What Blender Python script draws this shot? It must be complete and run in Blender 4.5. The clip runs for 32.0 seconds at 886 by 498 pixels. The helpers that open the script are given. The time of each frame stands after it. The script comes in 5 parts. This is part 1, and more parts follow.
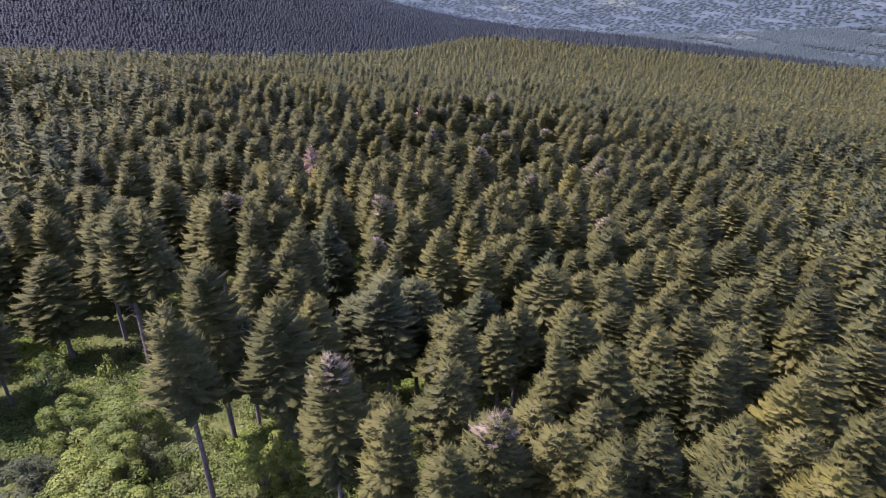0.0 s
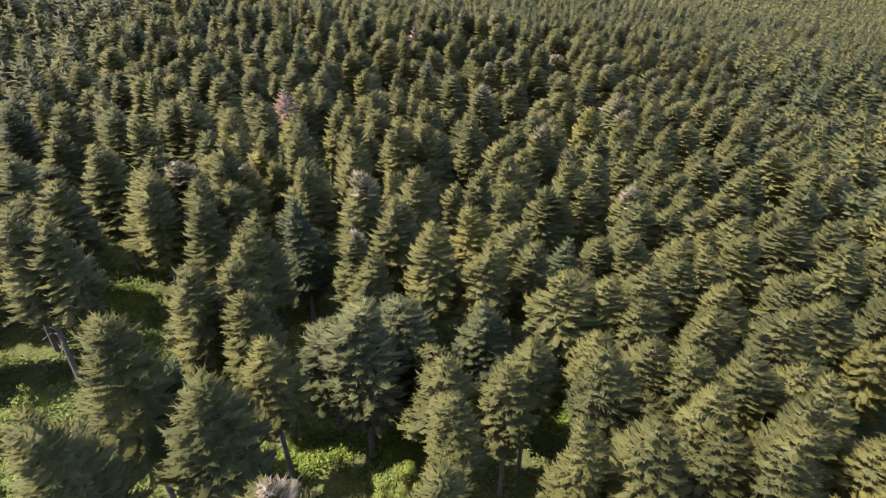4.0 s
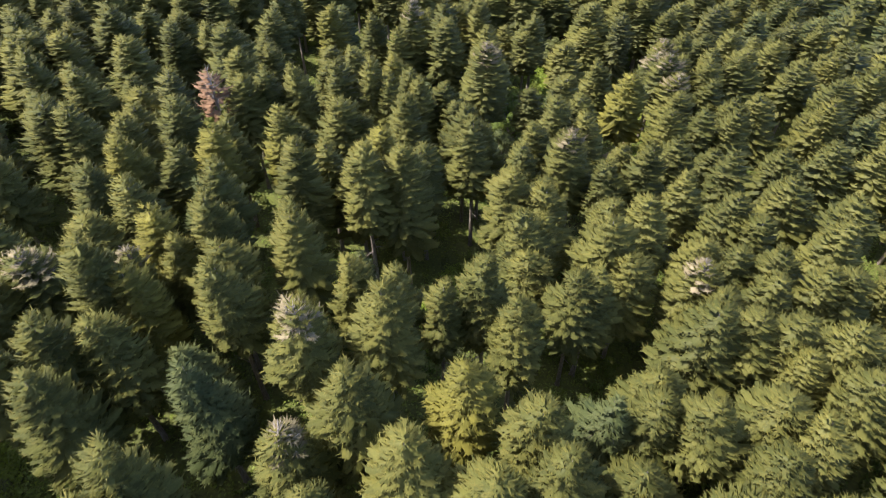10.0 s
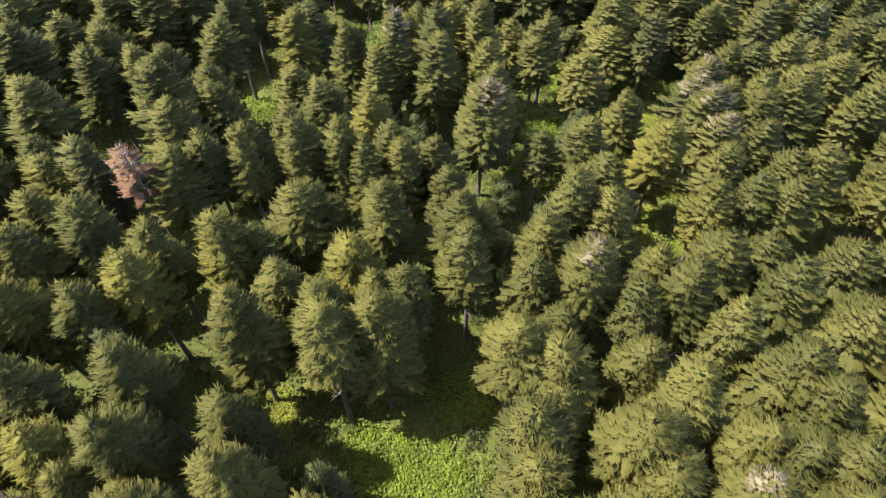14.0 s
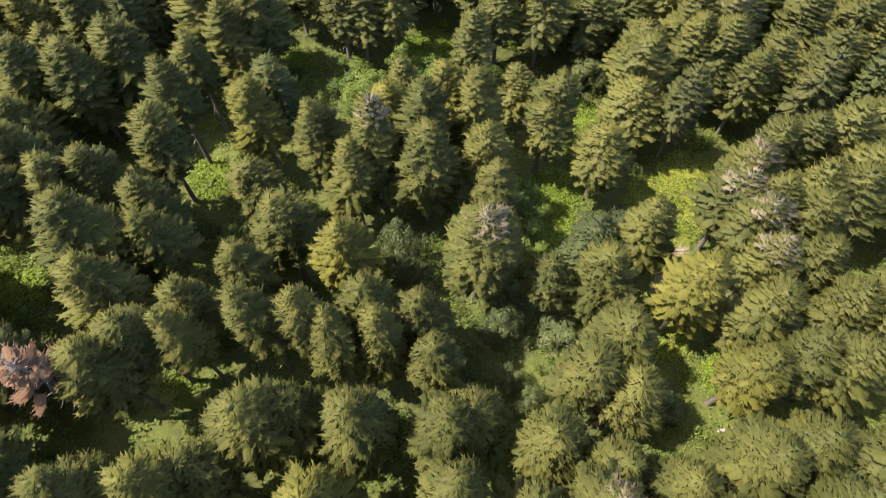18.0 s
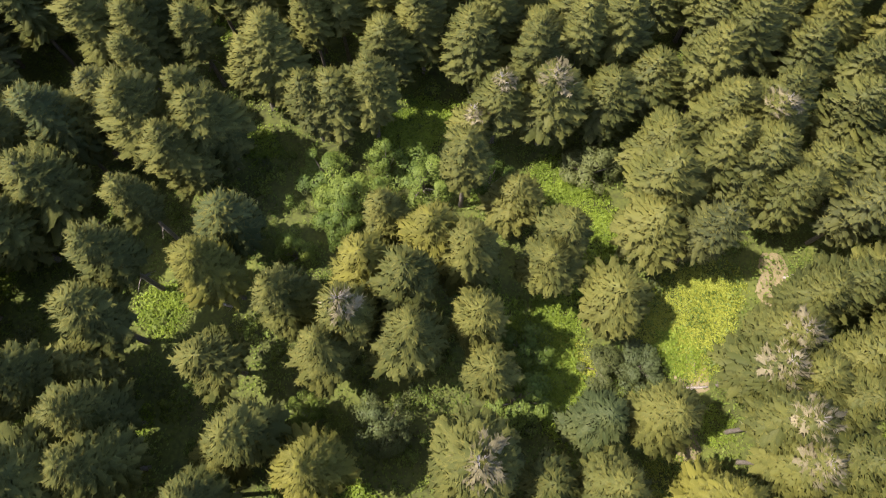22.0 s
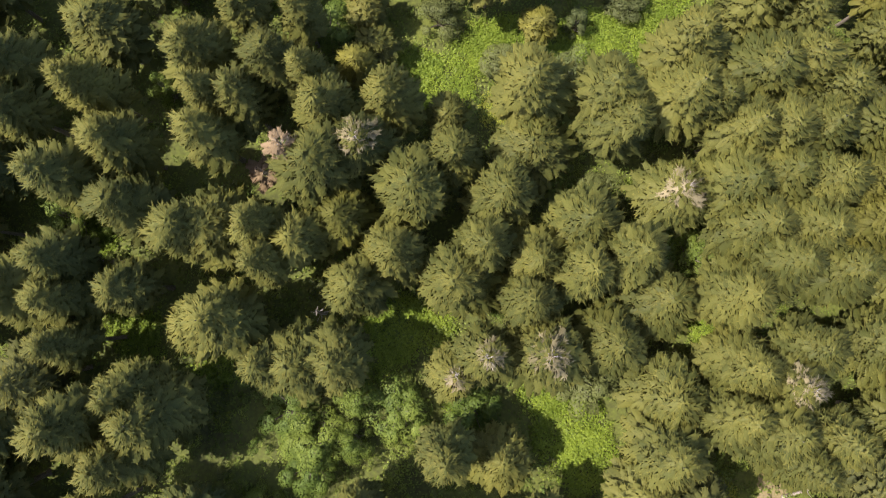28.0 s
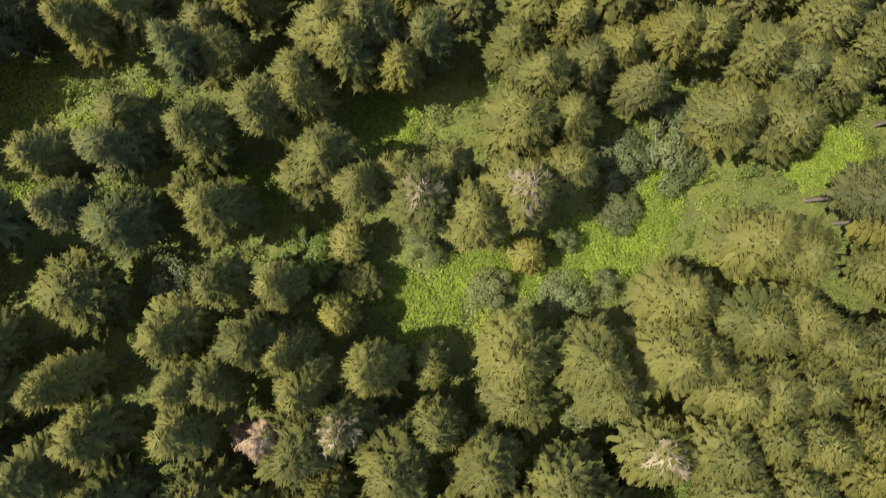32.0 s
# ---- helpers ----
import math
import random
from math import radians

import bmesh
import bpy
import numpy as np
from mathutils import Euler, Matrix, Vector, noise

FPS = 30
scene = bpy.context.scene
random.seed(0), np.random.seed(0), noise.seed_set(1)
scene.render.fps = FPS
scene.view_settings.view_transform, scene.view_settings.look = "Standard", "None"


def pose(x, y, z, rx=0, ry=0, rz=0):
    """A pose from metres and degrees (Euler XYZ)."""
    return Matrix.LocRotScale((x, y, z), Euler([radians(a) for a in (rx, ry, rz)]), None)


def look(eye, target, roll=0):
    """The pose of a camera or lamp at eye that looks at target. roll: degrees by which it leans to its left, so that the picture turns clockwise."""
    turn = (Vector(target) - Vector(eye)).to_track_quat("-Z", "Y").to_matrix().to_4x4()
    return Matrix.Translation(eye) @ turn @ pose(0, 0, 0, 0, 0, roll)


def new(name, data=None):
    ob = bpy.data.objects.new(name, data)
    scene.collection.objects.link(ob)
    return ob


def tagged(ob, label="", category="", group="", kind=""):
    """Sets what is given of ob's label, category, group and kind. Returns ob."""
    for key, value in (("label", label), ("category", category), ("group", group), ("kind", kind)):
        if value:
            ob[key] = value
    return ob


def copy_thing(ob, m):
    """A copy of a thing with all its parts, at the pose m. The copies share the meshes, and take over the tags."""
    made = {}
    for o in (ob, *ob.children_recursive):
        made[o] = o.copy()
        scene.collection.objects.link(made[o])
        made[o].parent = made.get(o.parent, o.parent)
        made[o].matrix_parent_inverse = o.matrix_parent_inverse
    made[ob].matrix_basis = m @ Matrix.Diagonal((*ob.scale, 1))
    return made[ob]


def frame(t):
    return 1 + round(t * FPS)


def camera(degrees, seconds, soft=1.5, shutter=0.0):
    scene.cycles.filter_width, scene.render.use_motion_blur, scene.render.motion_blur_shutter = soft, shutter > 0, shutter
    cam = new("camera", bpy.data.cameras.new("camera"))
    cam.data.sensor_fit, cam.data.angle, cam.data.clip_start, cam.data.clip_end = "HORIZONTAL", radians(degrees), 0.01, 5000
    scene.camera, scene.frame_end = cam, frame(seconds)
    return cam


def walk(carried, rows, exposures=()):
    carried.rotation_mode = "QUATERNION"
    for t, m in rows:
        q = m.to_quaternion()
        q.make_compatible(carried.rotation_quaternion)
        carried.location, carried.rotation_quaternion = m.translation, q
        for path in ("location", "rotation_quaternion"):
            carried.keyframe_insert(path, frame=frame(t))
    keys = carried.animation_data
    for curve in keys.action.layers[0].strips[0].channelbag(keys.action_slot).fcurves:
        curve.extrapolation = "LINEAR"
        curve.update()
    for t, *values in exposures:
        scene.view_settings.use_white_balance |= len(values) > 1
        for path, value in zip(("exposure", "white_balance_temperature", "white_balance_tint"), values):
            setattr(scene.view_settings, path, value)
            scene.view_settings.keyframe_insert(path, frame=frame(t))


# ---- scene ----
cam = camera(67.4, 32.0, soft=1.0, shutter=0.6)
METRES, EYE, TILT, LEAN, TURN = 240.0, 100.0, -28.1, 0.0, 0.0
ROWS = [
    (0.0, 0.0, 0.0, 0.0, 0.0, 0.0, -0.0),
    (0.5, 0.0003, 0.0089, 0.0047, -0.0, -0.95, 0.01),
    (1.0, 0.0006, 0.0181, 0.0096, -0.01, -1.93, 0.0),
    (1.5, 0.0009, 0.0276, 0.0146, -0.02, -2.92, -0.0),
    (2.0, 0.0012, 0.0374, 0.0197, -0.03, -3.9, -0.0),
    (2.5, 0.0016, 0.0473, 0.025, -0.02, -4.88, 0.0),
    (4.5, 0.0035, 0.091, 0.0485, -0.01, -8.85, 0.01),
    (5.0, 0.004, 0.1029, 0.0548, -0.02, -9.83, 0.01),
    (5.5, 0.0045, 0.115, 0.0613, -0.02, -10.85, 0.01),
    (6.0, 0.005, 0.1271, 0.0679, -0.02, -11.84, 0.03),
    (6.5, 0.0056, 0.1395, 0.0746, -0.02, -12.85, 0.02),
    (7.0, 0.0063, 0.1521, 0.0814, -0.01, -13.83, 0.05),
    (7.5, 0.007, 0.165, 0.0881, -0.01, -14.79, 0.05),
    (8.0, 0.0076, 0.1779, 0.0952, -0.01, -15.77, 0.06),
    (8.5, 0.008, 0.191, 0.1022, -0.02, -16.76, 0.07),
    (9.0, 0.0083, 0.204, 0.1095, -0.06, -17.73, 0.06),
    (9.5, 0.0089, 0.2175, 0.1168, -0.06, -18.71, 0.07),
    (10.0, 0.0096, 0.231, 0.1244, -0.01, -19.7, 0.07),
    (10.5, 0.0102, 0.2448, 0.1321, -0.04, -20.69, 0.08),
    (11.0, 0.0111, 0.2588, 0.1399, -0.02, -21.7, 0.08),
    (11.5, 0.0115, 0.2729, 0.1476, -0.04, -22.69, 0.05),
    (12.0, 0.0121, 0.2873, 0.1554, -0.04, -23.71, 0.0),
    (12.5, 0.0126, 0.3016, 0.1632, -0.04, -24.72, -0.04),
    (13.0, 0.0133, 0.3157, 0.171, -0.03, -25.71, -0.07),
    (13.5, 0.0136, 0.3299, 0.1786, -0.06, -26.7, -0.12),
    (14.0, 0.0138, 0.3444, 0.1864, -0.12, -27.76, -0.23),
    (14.5, 0.0147, 0.3584, 0.1943, -0.01, -28.79, -0.28),
    (16.5, 0.0188, 0.4157, 0.2245, 0.13, -32.66, -0.14),
    (17.0, 0.0193, 0.4301, 0.232, 0.13, -33.61, -0.15),
    (17.5, 0.0199, 0.4445, 0.2396, 0.12, -34.61, -0.18),
    (18.0, 0.0203, 0.4589, 0.2474, 0.11, -35.63, -0.22),
    (18.5, 0.0209, 0.4733, 0.2551, 0.11, -36.63, -0.24),
    (19.0, 0.0216, 0.4877, 0.263, 0.13, -37.69, -0.27),
    (19.5, 0.0224, 0.502, 0.2707, 0.15, -38.69, -0.27),
    (20.0, 0.0229, 0.5165, 0.2785, 0.16, -39.73, -0.32),
    (20.5, 0.0231, 0.5311, 0.2864, 0.1, -40.81, -0.39),
    (21.0, 0.0239, 0.5452, 0.2939, 0.13, -41.77, -0.36),
    (21.5, 0.0245, 0.5594, 0.3015, 0.12, -42.76, -0.38),
    (22.0, 0.025, 0.5736, 0.3092, 0.09, -43.8, -0.39),
    (22.5, 0.0252, 0.5879, 0.3168, 0.05, -44.82, -0.47),
    (23.0, 0.0259, 0.6019, 0.3242, 0.03, -45.81, -0.45),
    (23.5, 0.0265, 0.6164, 0.3322, 0.02, -46.99, -0.49),
    (24.0, 0.0274, 0.6309, 0.3403, 0.04, -48.17, -0.48),
    (24.5, 0.0282, 0.6457, 0.3483, 0.08, -49.27, -0.5),
    (25.0, 0.0287, 0.6604, 0.3562, 0.06, -50.32, -0.53),
    (25.5, 0.0293, 0.6757, 0.3643, 0.06, -51.43, -0.54),
    (27.5, 0.0318, 0.7392, 0.3985, 0.14, -56.85, -0.72),
    (28.0, 0.0326, 0.7549, 0.4067, 0.17, -58.27, -0.73),
    (28.5, 0.0333, 0.7709, 0.4152, 0.19, -59.86, -0.74),
    (29.0, 0.034, 0.7869, 0.4236, 0.21, -61.46, -0.75),
    (29.5, 0.0345, 0.803, 0.4319, 0.21, -62.19, -0.81),
    (30.0, 0.0352, 0.8189, 0.4404, 0.24, -62.2, -0.83),
    (30.5, 0.0359, 0.8334, 0.4481, 0.25, -62.08, -0.86),
    (31.0, 0.0366, 0.8492, 0.4565, 0.28, -62.07, -0.88),
    (31.5, 0.0374, 0.8648, 0.4649, 0.29, -62.03, -0.88),
    (32.0, 0.038, 0.8801, 0.473, 0.27, -61.88, -0.92),
]
walk(cam, [(t, pose(0, 0, EYE, TILT, LEAN, TURN) @ pose(METRES * x, METRES * y, METRES * z, 90 + pitch, roll, yaw)) for t, x, y, z, yaw, pitch, roll in ROWS],
     exposures=[(0.0, 1.45, 5520, 52), (3.0, 1.66, 5820, 40), (6.0, 1.84, 6080, 22), (10.0, 1.88, 6280, 16), (20.0, 1.79, 6500, 14), (25.0, 1.65, 6600, 13), (32.0, 1.58, 6650, 12)])

# ---- daylight ----
SUN_ELEVATION, SUN_AZIMUTH = 61.0, 267.0      # degrees; azimuth from north (+y) over east (+x)
sun = new("sun", bpy.data.lights.new("sun", "SUN"))
sun.data.energy, sun.data.angle, sun.data.color = 3.85, radians(0.6), (1.0, 0.95, 0.86)
to_sun = Vector((math.sin(radians(SUN_AZIMUTH)) * math.cos(radians(SUN_ELEVATION)),
                 math.cos(radians(SUN_AZIMUTH)) * math.cos(radians(SUN_ELEVATION)), math.sin(radians(SUN_ELEVATION))))
sun.matrix_world = look((to_sun * 400)[:], (0, 0, 0))
world = bpy.data.worlds.new("sky")
scene.world = world
world.use_nodes = True
sky = world.node_tree.nodes.new("ShaderNodeTexSky")
sky.sky_type, sky.sun_disc = "NISHITA", False
sky.sun_elevation, sky.sun_rotation = radians(SUN_ELEVATION), radians(SUN_AZIMUTH)
sky.altitude, sky.dust_density, sky.ozone_density = 800, 3.0, 0.6
back = world.node_tree.nodes["Background"]
back.inputs["Strength"].default_value = 0.15
world.node_tree.links.new(sky.outputs[0], back.inputs["Color"])

# ---- materials ----
def leafy(name, dark, light, rough=0.6, glow=0.40, grain=9.0, patch=0.16, spread=0.8):
    """Foliage: colour varies from plant to plant, over patches and from leaf to leaf; light passes through in part."""
    m = bpy.data.materials.new(name)
    m.use_nodes = True
    n, l = m.node_tree.nodes, m.node_tree.links
    bsdf, out = n["Principled BSDF"], n["Material Output"]
    geo, info = n.new("ShaderNodeNewGeometry"), n.new("ShaderNodeObjectInfo")
    big, small = n.new("ShaderNodeTexNoise"), n.new("ShaderNodeTexNoise")
    big.inputs["Scale"].default_value, small.inputs["Scale"].default_value = patch, grain
    big.inputs["Detail"].default_value, small.inputs["Detail"].default_value = 2, 3
    l.new(geo.outputs["Position"], big.inputs["Vector"]), l.new(geo.outputs["Position"], small.inputs["Vector"])
    def op(kind, a, b):
        k = n.new("ShaderNodeMath")
        k.operation = kind
        for i, v in enumerate((a, b)):
            if isinstance(v, (int, float)):
                k.inputs[i].default_value = v
            else:
                l.new(v, k.inputs[i])
        return k.outputs[0]
    tone = op("ADD", op("MULTIPLY", info.outputs["Random"], 0.55), op("MULTIPLY", op("SUBTRACT", big.outputs[0], 0.5), 1.6))
    tone = op("ADD", tone, op("MULTIPLY", op("SUBTRACT", small.outputs[0], 0.4), 0.75))
    tone = op("ADD", tone, op("MULTIPLY", op("SUBTRACT", geo.outputs["Random Per Island"], 0.3), 0.5))
    ramp = n.new("ShaderNodeValToRGB")
    ramp.color_ramp.elements[0].position, ramp.color_ramp.elements[1].position = 0.5 - spread / 2, 0.5 + spread / 2
    ramp.color_ramp.elements[0].color, ramp.color_ramp.elements[1].color = (*dark, 1), (*light, 1)
    l.new(tone, ramp.inputs[0])
    l.new(ramp.outputs[0], bsdf.inputs["Base Color"])
    bsdf.inputs["Roughness"].default_value = rough
    bsdf.inputs["Specular IOR Level"].default_value = 0.18
    thin, mix = n.new("ShaderNodeBsdfTranslucent"), n.new("ShaderNodeMixShader")
    l.new(ramp.outputs[0], thin.inputs["Color"])
    mix.inputs[0].default_value = glow
    l.new(bsdf.outputs[0], mix.inputs[1]), l.new(thin.outputs[0], mix.inputs[2]), l.new(mix.outputs[0], out.inputs["Surface"])
    return m


def matter(name, colours, scale=2.0, rough=0.85, bump=0.3, stretch=(1, 1, 1), detail=6.0, fine=0.0):
    """A rough natural surface: a ramp of colours over noise, with relief."""
    m = bpy.data.materials.new(name)
    m.use_nodes = True
    n, l = m.node_tree.nodes, m.node_tree.links
    bsdf = n["Principled BSDF"]
    tex, mapping, noise_a = n.new("ShaderNodeTexCoord"), n.new("ShaderNodeMapping"), n.new("ShaderNodeTexNoise")
    mapping.inputs["Scale"].default_value = stretch
    l.new(tex.outputs["Object"], mapping.inputs[0]), l.new(mapping.outputs[0], noise_a.inputs["Vector"])
    noise_a.inputs["Scale"].default_value, noise_a.inputs["Detail"].default_value = scale, detail
    noise_a.inputs["Roughness"].default_value = 0.65
    ramp = n.new("ShaderNodeValToRGB")
    while len(ramp.color_ramp.elements) < len(colours):
        ramp.color_ramp.elements.new(0.5)
    for i, c in enumerate(colours):
        ramp.color_ramp.elements[i].position = 0.3 + 0.4 * i / max(1, len(colours) - 1)
        ramp.color_ramp.elements[i].color = (*c, 1)
    value = noise_a.outputs[0]
    if fine:
        noise_b, k = n.new("ShaderNodeTexNoise"), n.new("ShaderNodeMix")
        noise_b.inputs["Scale"].default_value, noise_b.inputs["Detail"].default_value = fine, 3
        l.new(mapping.outputs[0], noise_b.inputs["Vector"])
        k.inputs[0].default_value = 0.45
        l.new(noise_a.outputs[0], k.inputs[2]), l.new(noise_b.outputs[0], k.inputs[3])
        value = k.outputs[0]
    l.new(value, ramp.inputs[0]), l.new(ramp.outputs[0], bsdf.inputs["Base Color"])
    bsdf.inputs["Roughness"].default_value = rough
    bsdf.inputs["Specular IOR Level"].default_value = 0.2
    b = n.new("ShaderNodeBump")
    b.inputs["Strength"].default_value, b.inputs["Distance"].default_value = bump, 0.1
    l.new(value, b.inputs["Height"]), l.new(b.outputs[0], bsdf.inputs["Normal"])
    return m


NEEDLE = leafy("fir_needles", (0.068, 0.075, 0.019), (0.144, 0.139, 0.033))
NEEDLE_TIP = leafy("young_fir_needles", (0.100, 0.096, 0.021), (0.176, 0.160, 0.036))
NEEDLE_BLUE = leafy("blue_fir_needles", (0.050, 0.064, 0.021), (0.114, 0.123, 0.038))
NEEDLE_YELLOW = leafy("yellow_fir_needles", (0.096, 0.096, 0.019), (0.190, 0.172, 0.031))
NEEDLE_OLIVE = leafy("olive_fir_needles", (0.084, 0.084, 0.018), (0.168, 0.153, 0.031))
NEEDLE_DULL = leafy("dark_fir_needles", (0.052, 0.058, 0.019), (0.115, 0.114, 0.033))
NEEDLE_GREY = leafy("grey_fir_needles", (0.060, 0.068, 0.021), (0.150, 0.152, 0.046))
NEEDLE_DEAD = leafy("dead_fir_needles", (0.12, 0.080, 0.045), (0.22, 0.155, 0.090), glow=0.1)
NEEDLE_RED = leafy("rust_red_needles", (0.115, 0.064, 0.032), (0.215, 0.122, 0.066), glow=0.15)
CONES = leafy("cone_laden_twigs", (0.105, 0.088, 0.044), (0.215, 0.175, 0.100), glow=0.1)
BROADLEAF = leafy("broad_leaves", (0.062, 0.094, 0.016), (0.150, 0.185, 0.032), glow=0.30)
BROADLEAF_GREY = leafy("grey_green_leaves", (0.048, 0.060, 0.020), (0.100, 0.114, 0.038), glow=0.15)
BROADLEAF_DARK = leafy("dark_bush_leaves", (0.048, 0.058, 0.018), (0.105, 0.115, 0.036), glow=0.25)
BRIGHT = leafy("bright_weeds", (0.118, 0.165, 0.019), (0.220, 0.280, 0.034), glow=0.4, patch=0.3)
BRIGHT_LEAF = leafy("light_green_leaves", (0.090, 0.120, 0.018), (0.200, 0.230, 0.036), glow=0.25, patch=0.3)
GRASS = leafy("meadow_grass", (0.175, 0.195, 0.024), (0.29, 0.300, 0.046), glow=0.35, patch=0.25)
BARK = matter("fir_bark", [(0.07, 0.055, 0.042), (0.15, 0.125, 0.10), (0.24, 0.21, 0.18)], 3.0, stretch=(4, 4, 0.6), bump=0.6)
DEADWOOD = matter("bleached_wood", [(0.14, 0.115, 0.095), (0.25, 0.21, 0.18), (0.36, 0.32, 0.28)], 4.0, stretch=(3, 3, 0.5))
SOIL = matter("bare_soil", [(0.10, 0.085, 0.035), (0.165, 0.130, 0.068), (0.225, 0.180, 0.11)], 1.2, fine=12.0)
FLOOR = matter("forest_floor", [(0.030, 0.028, 0.012), (0.052, 0.058, 0.015), (0.080, 0.092, 0.018), (0.12, 0.13, 0.026)], 0.11, bump=0.6, detail=9.0, fine=2.2)
# cloud shadow and haze over the far woods are put into this dark colour
FAR_FOREST = leafy("far_forest_shade_haze", (0.005, 0.009, 0.007), (0.012, 0.018, 0.014), glow=0.0, patch=0.012, grain=0.25)
# aerial haze over the valley is painted into this base colour
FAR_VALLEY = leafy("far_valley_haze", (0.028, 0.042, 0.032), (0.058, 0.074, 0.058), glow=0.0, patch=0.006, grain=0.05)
FAR_GREEN = matter("far_meadow", [(0.06, 0.075, 0.045), (0.10, 0.115, 0.07)], 0.02)

# ---- the ground, one sheet to the horizon ----
def smooth(a, b, v):
    k = np.clip((v - a) / (b - a), 0, 1)
    return k * k * (3 - 2 * k)


def far_hill(x, y):
    """The wooded hill beyond the valley."""
    return 300 * np.exp(-((x + 1100) / 900) ** 2 - ((y - 2000) / 600) ** 2)


def edge_of(x):
    """How far ahead the slope reaches before it drops into the valley."""
    return 545 + 0.30 * x + 620 * np.exp(-((np.asarray(x) - 260) / 280) ** 2)


def ground(x, y):
    """Height of the ground: a slope that falls away ahead and to the right, a valley behind it, hills beyond."""
    x, y = np.asarray(x, float), np.asarray(y, float)
    ahead = np.clip(y, -300, 1500)
    side = 600 * np.tanh(x / 600)
    near = 24.2 - 0.09 * side - 0.182 * (ahead - 150) + 0.00008 * np.clip(ahead - 300, 0, 600) ** 2
    near = near + 7.5 * np.exp(-((y - 243) / np.where(y < 243, 48, 75)) ** 2)
    near = near + 0.9 * np.sin(x * 0.04 + 1.3) * np.sin(y * 0.035) + 0.35 * np.sin(x * 0.11 + y * 0.08)
    near = near + 34 * np.exp(-((x - 230) / 380) ** 2 - ((y - 1200) / 380) ** 2)
    far = -300 + 35 * np.sin(x * 0.0021 + 0.4) * np.sin(y * 0.0017)
    far = far + far_hill(x, y)
    k = smooth(0, 260, y - edge_of(x))
    return near * (1 - k) + np.minimum(far, near + 400) * k


def mesh_of(name, verts, faces, mats, index=None, smooth_faces=False):
    """A mesh from arrays; faces is a list of arrays, each of triangles or of quads."""
    me = bpy.data.meshes.new(name)
    verts = np.asarray(verts, np.float32)
    faces = [np.asarray(f, np.int32) for f in faces if len(f)]
    loops = np.concatenate([f.ravel() for f in faces])
    totals = np.concatenate([np.full(len(f), f.shape[1], np.int32) for f in faces])
    me.vertices.add(len(verts)), me.loops.add(len(loops)), me.polygons.add(len(totals))
    me.vertices.foreach_set("co", verts.ravel())
    me.loops.foreach_set("vertex_index", loops)
    me.polygons.foreach_set("loop_start", np.concatenate([[0], np.cumsum(totals)[:-1]]).astype(np.int32))
    if index is not None:
        me.polygons.foreach_set("material_index", np.asarray(index, np.int32))
    if smooth_faces:
        me.polygons.foreach_set("use_smooth", np.ones(len(totals), bool))
    for m in mats:
        me.materials.append(m)
    me.update(calc_edges=True)
    return me


def leaf_mesh(name, leaves, mats):
    """A mesh of foliage (vertices, triangles, material of each, normals), shaded softly as clumps of needles are."""
    v, t, k, n = leaves
    n = n / np.maximum(np.linalg.norm(n, axis=1, keepdims=True), 1e-6)
    away = np.cross(v[t[:, 1]] - v[t[:, 0]], v[t[:, 2]] - v[t[:, 0]])
    wrong = (away * n[t[:, 0]]).sum(1) < 0
    t = np.where(wrong[:, None], t[:, ::-1], t)
    me = mesh_of(name, v, [t], mats, k, True)
    me.normals_split_custom_set_from_vertices(n.astype(np.float32))
    return me


def grid_faces(nu, nv):
    i = np.arange(nu - 1)[:, None] * nv + np.arange(nv - 1)[None, :]
    i = i.ravel()
    return np.stack([i, i + 1, i + nv + 1, i + nv], 1)


def make_ground():
    radii = np.concatenate([np.linspace(0.5, 300, 160), 300 * (4900 / 300) ** np.linspace(0.01, 1, 110)])
    turn = np.linspace(0, 2 * np.pi, 241)
    r, a = np.meshgrid(radii, turn, indexing="ij")
    x, y = r * np.sin(a), 80 + r * np.cos(a)
    z = ground(x, y)
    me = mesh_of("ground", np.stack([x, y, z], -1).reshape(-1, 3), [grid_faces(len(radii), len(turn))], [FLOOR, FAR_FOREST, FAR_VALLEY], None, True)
    # past 800 m the sheet takes the colours with painted shadow and haze
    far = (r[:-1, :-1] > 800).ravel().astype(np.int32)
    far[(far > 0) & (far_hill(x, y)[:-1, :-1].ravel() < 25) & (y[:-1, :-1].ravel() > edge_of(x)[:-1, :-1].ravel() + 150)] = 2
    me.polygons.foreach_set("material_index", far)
    tagged(new("ground", me), "shaded forest floor with green undergrowth on a hillside", "ground", kind="structure")


make_ground()

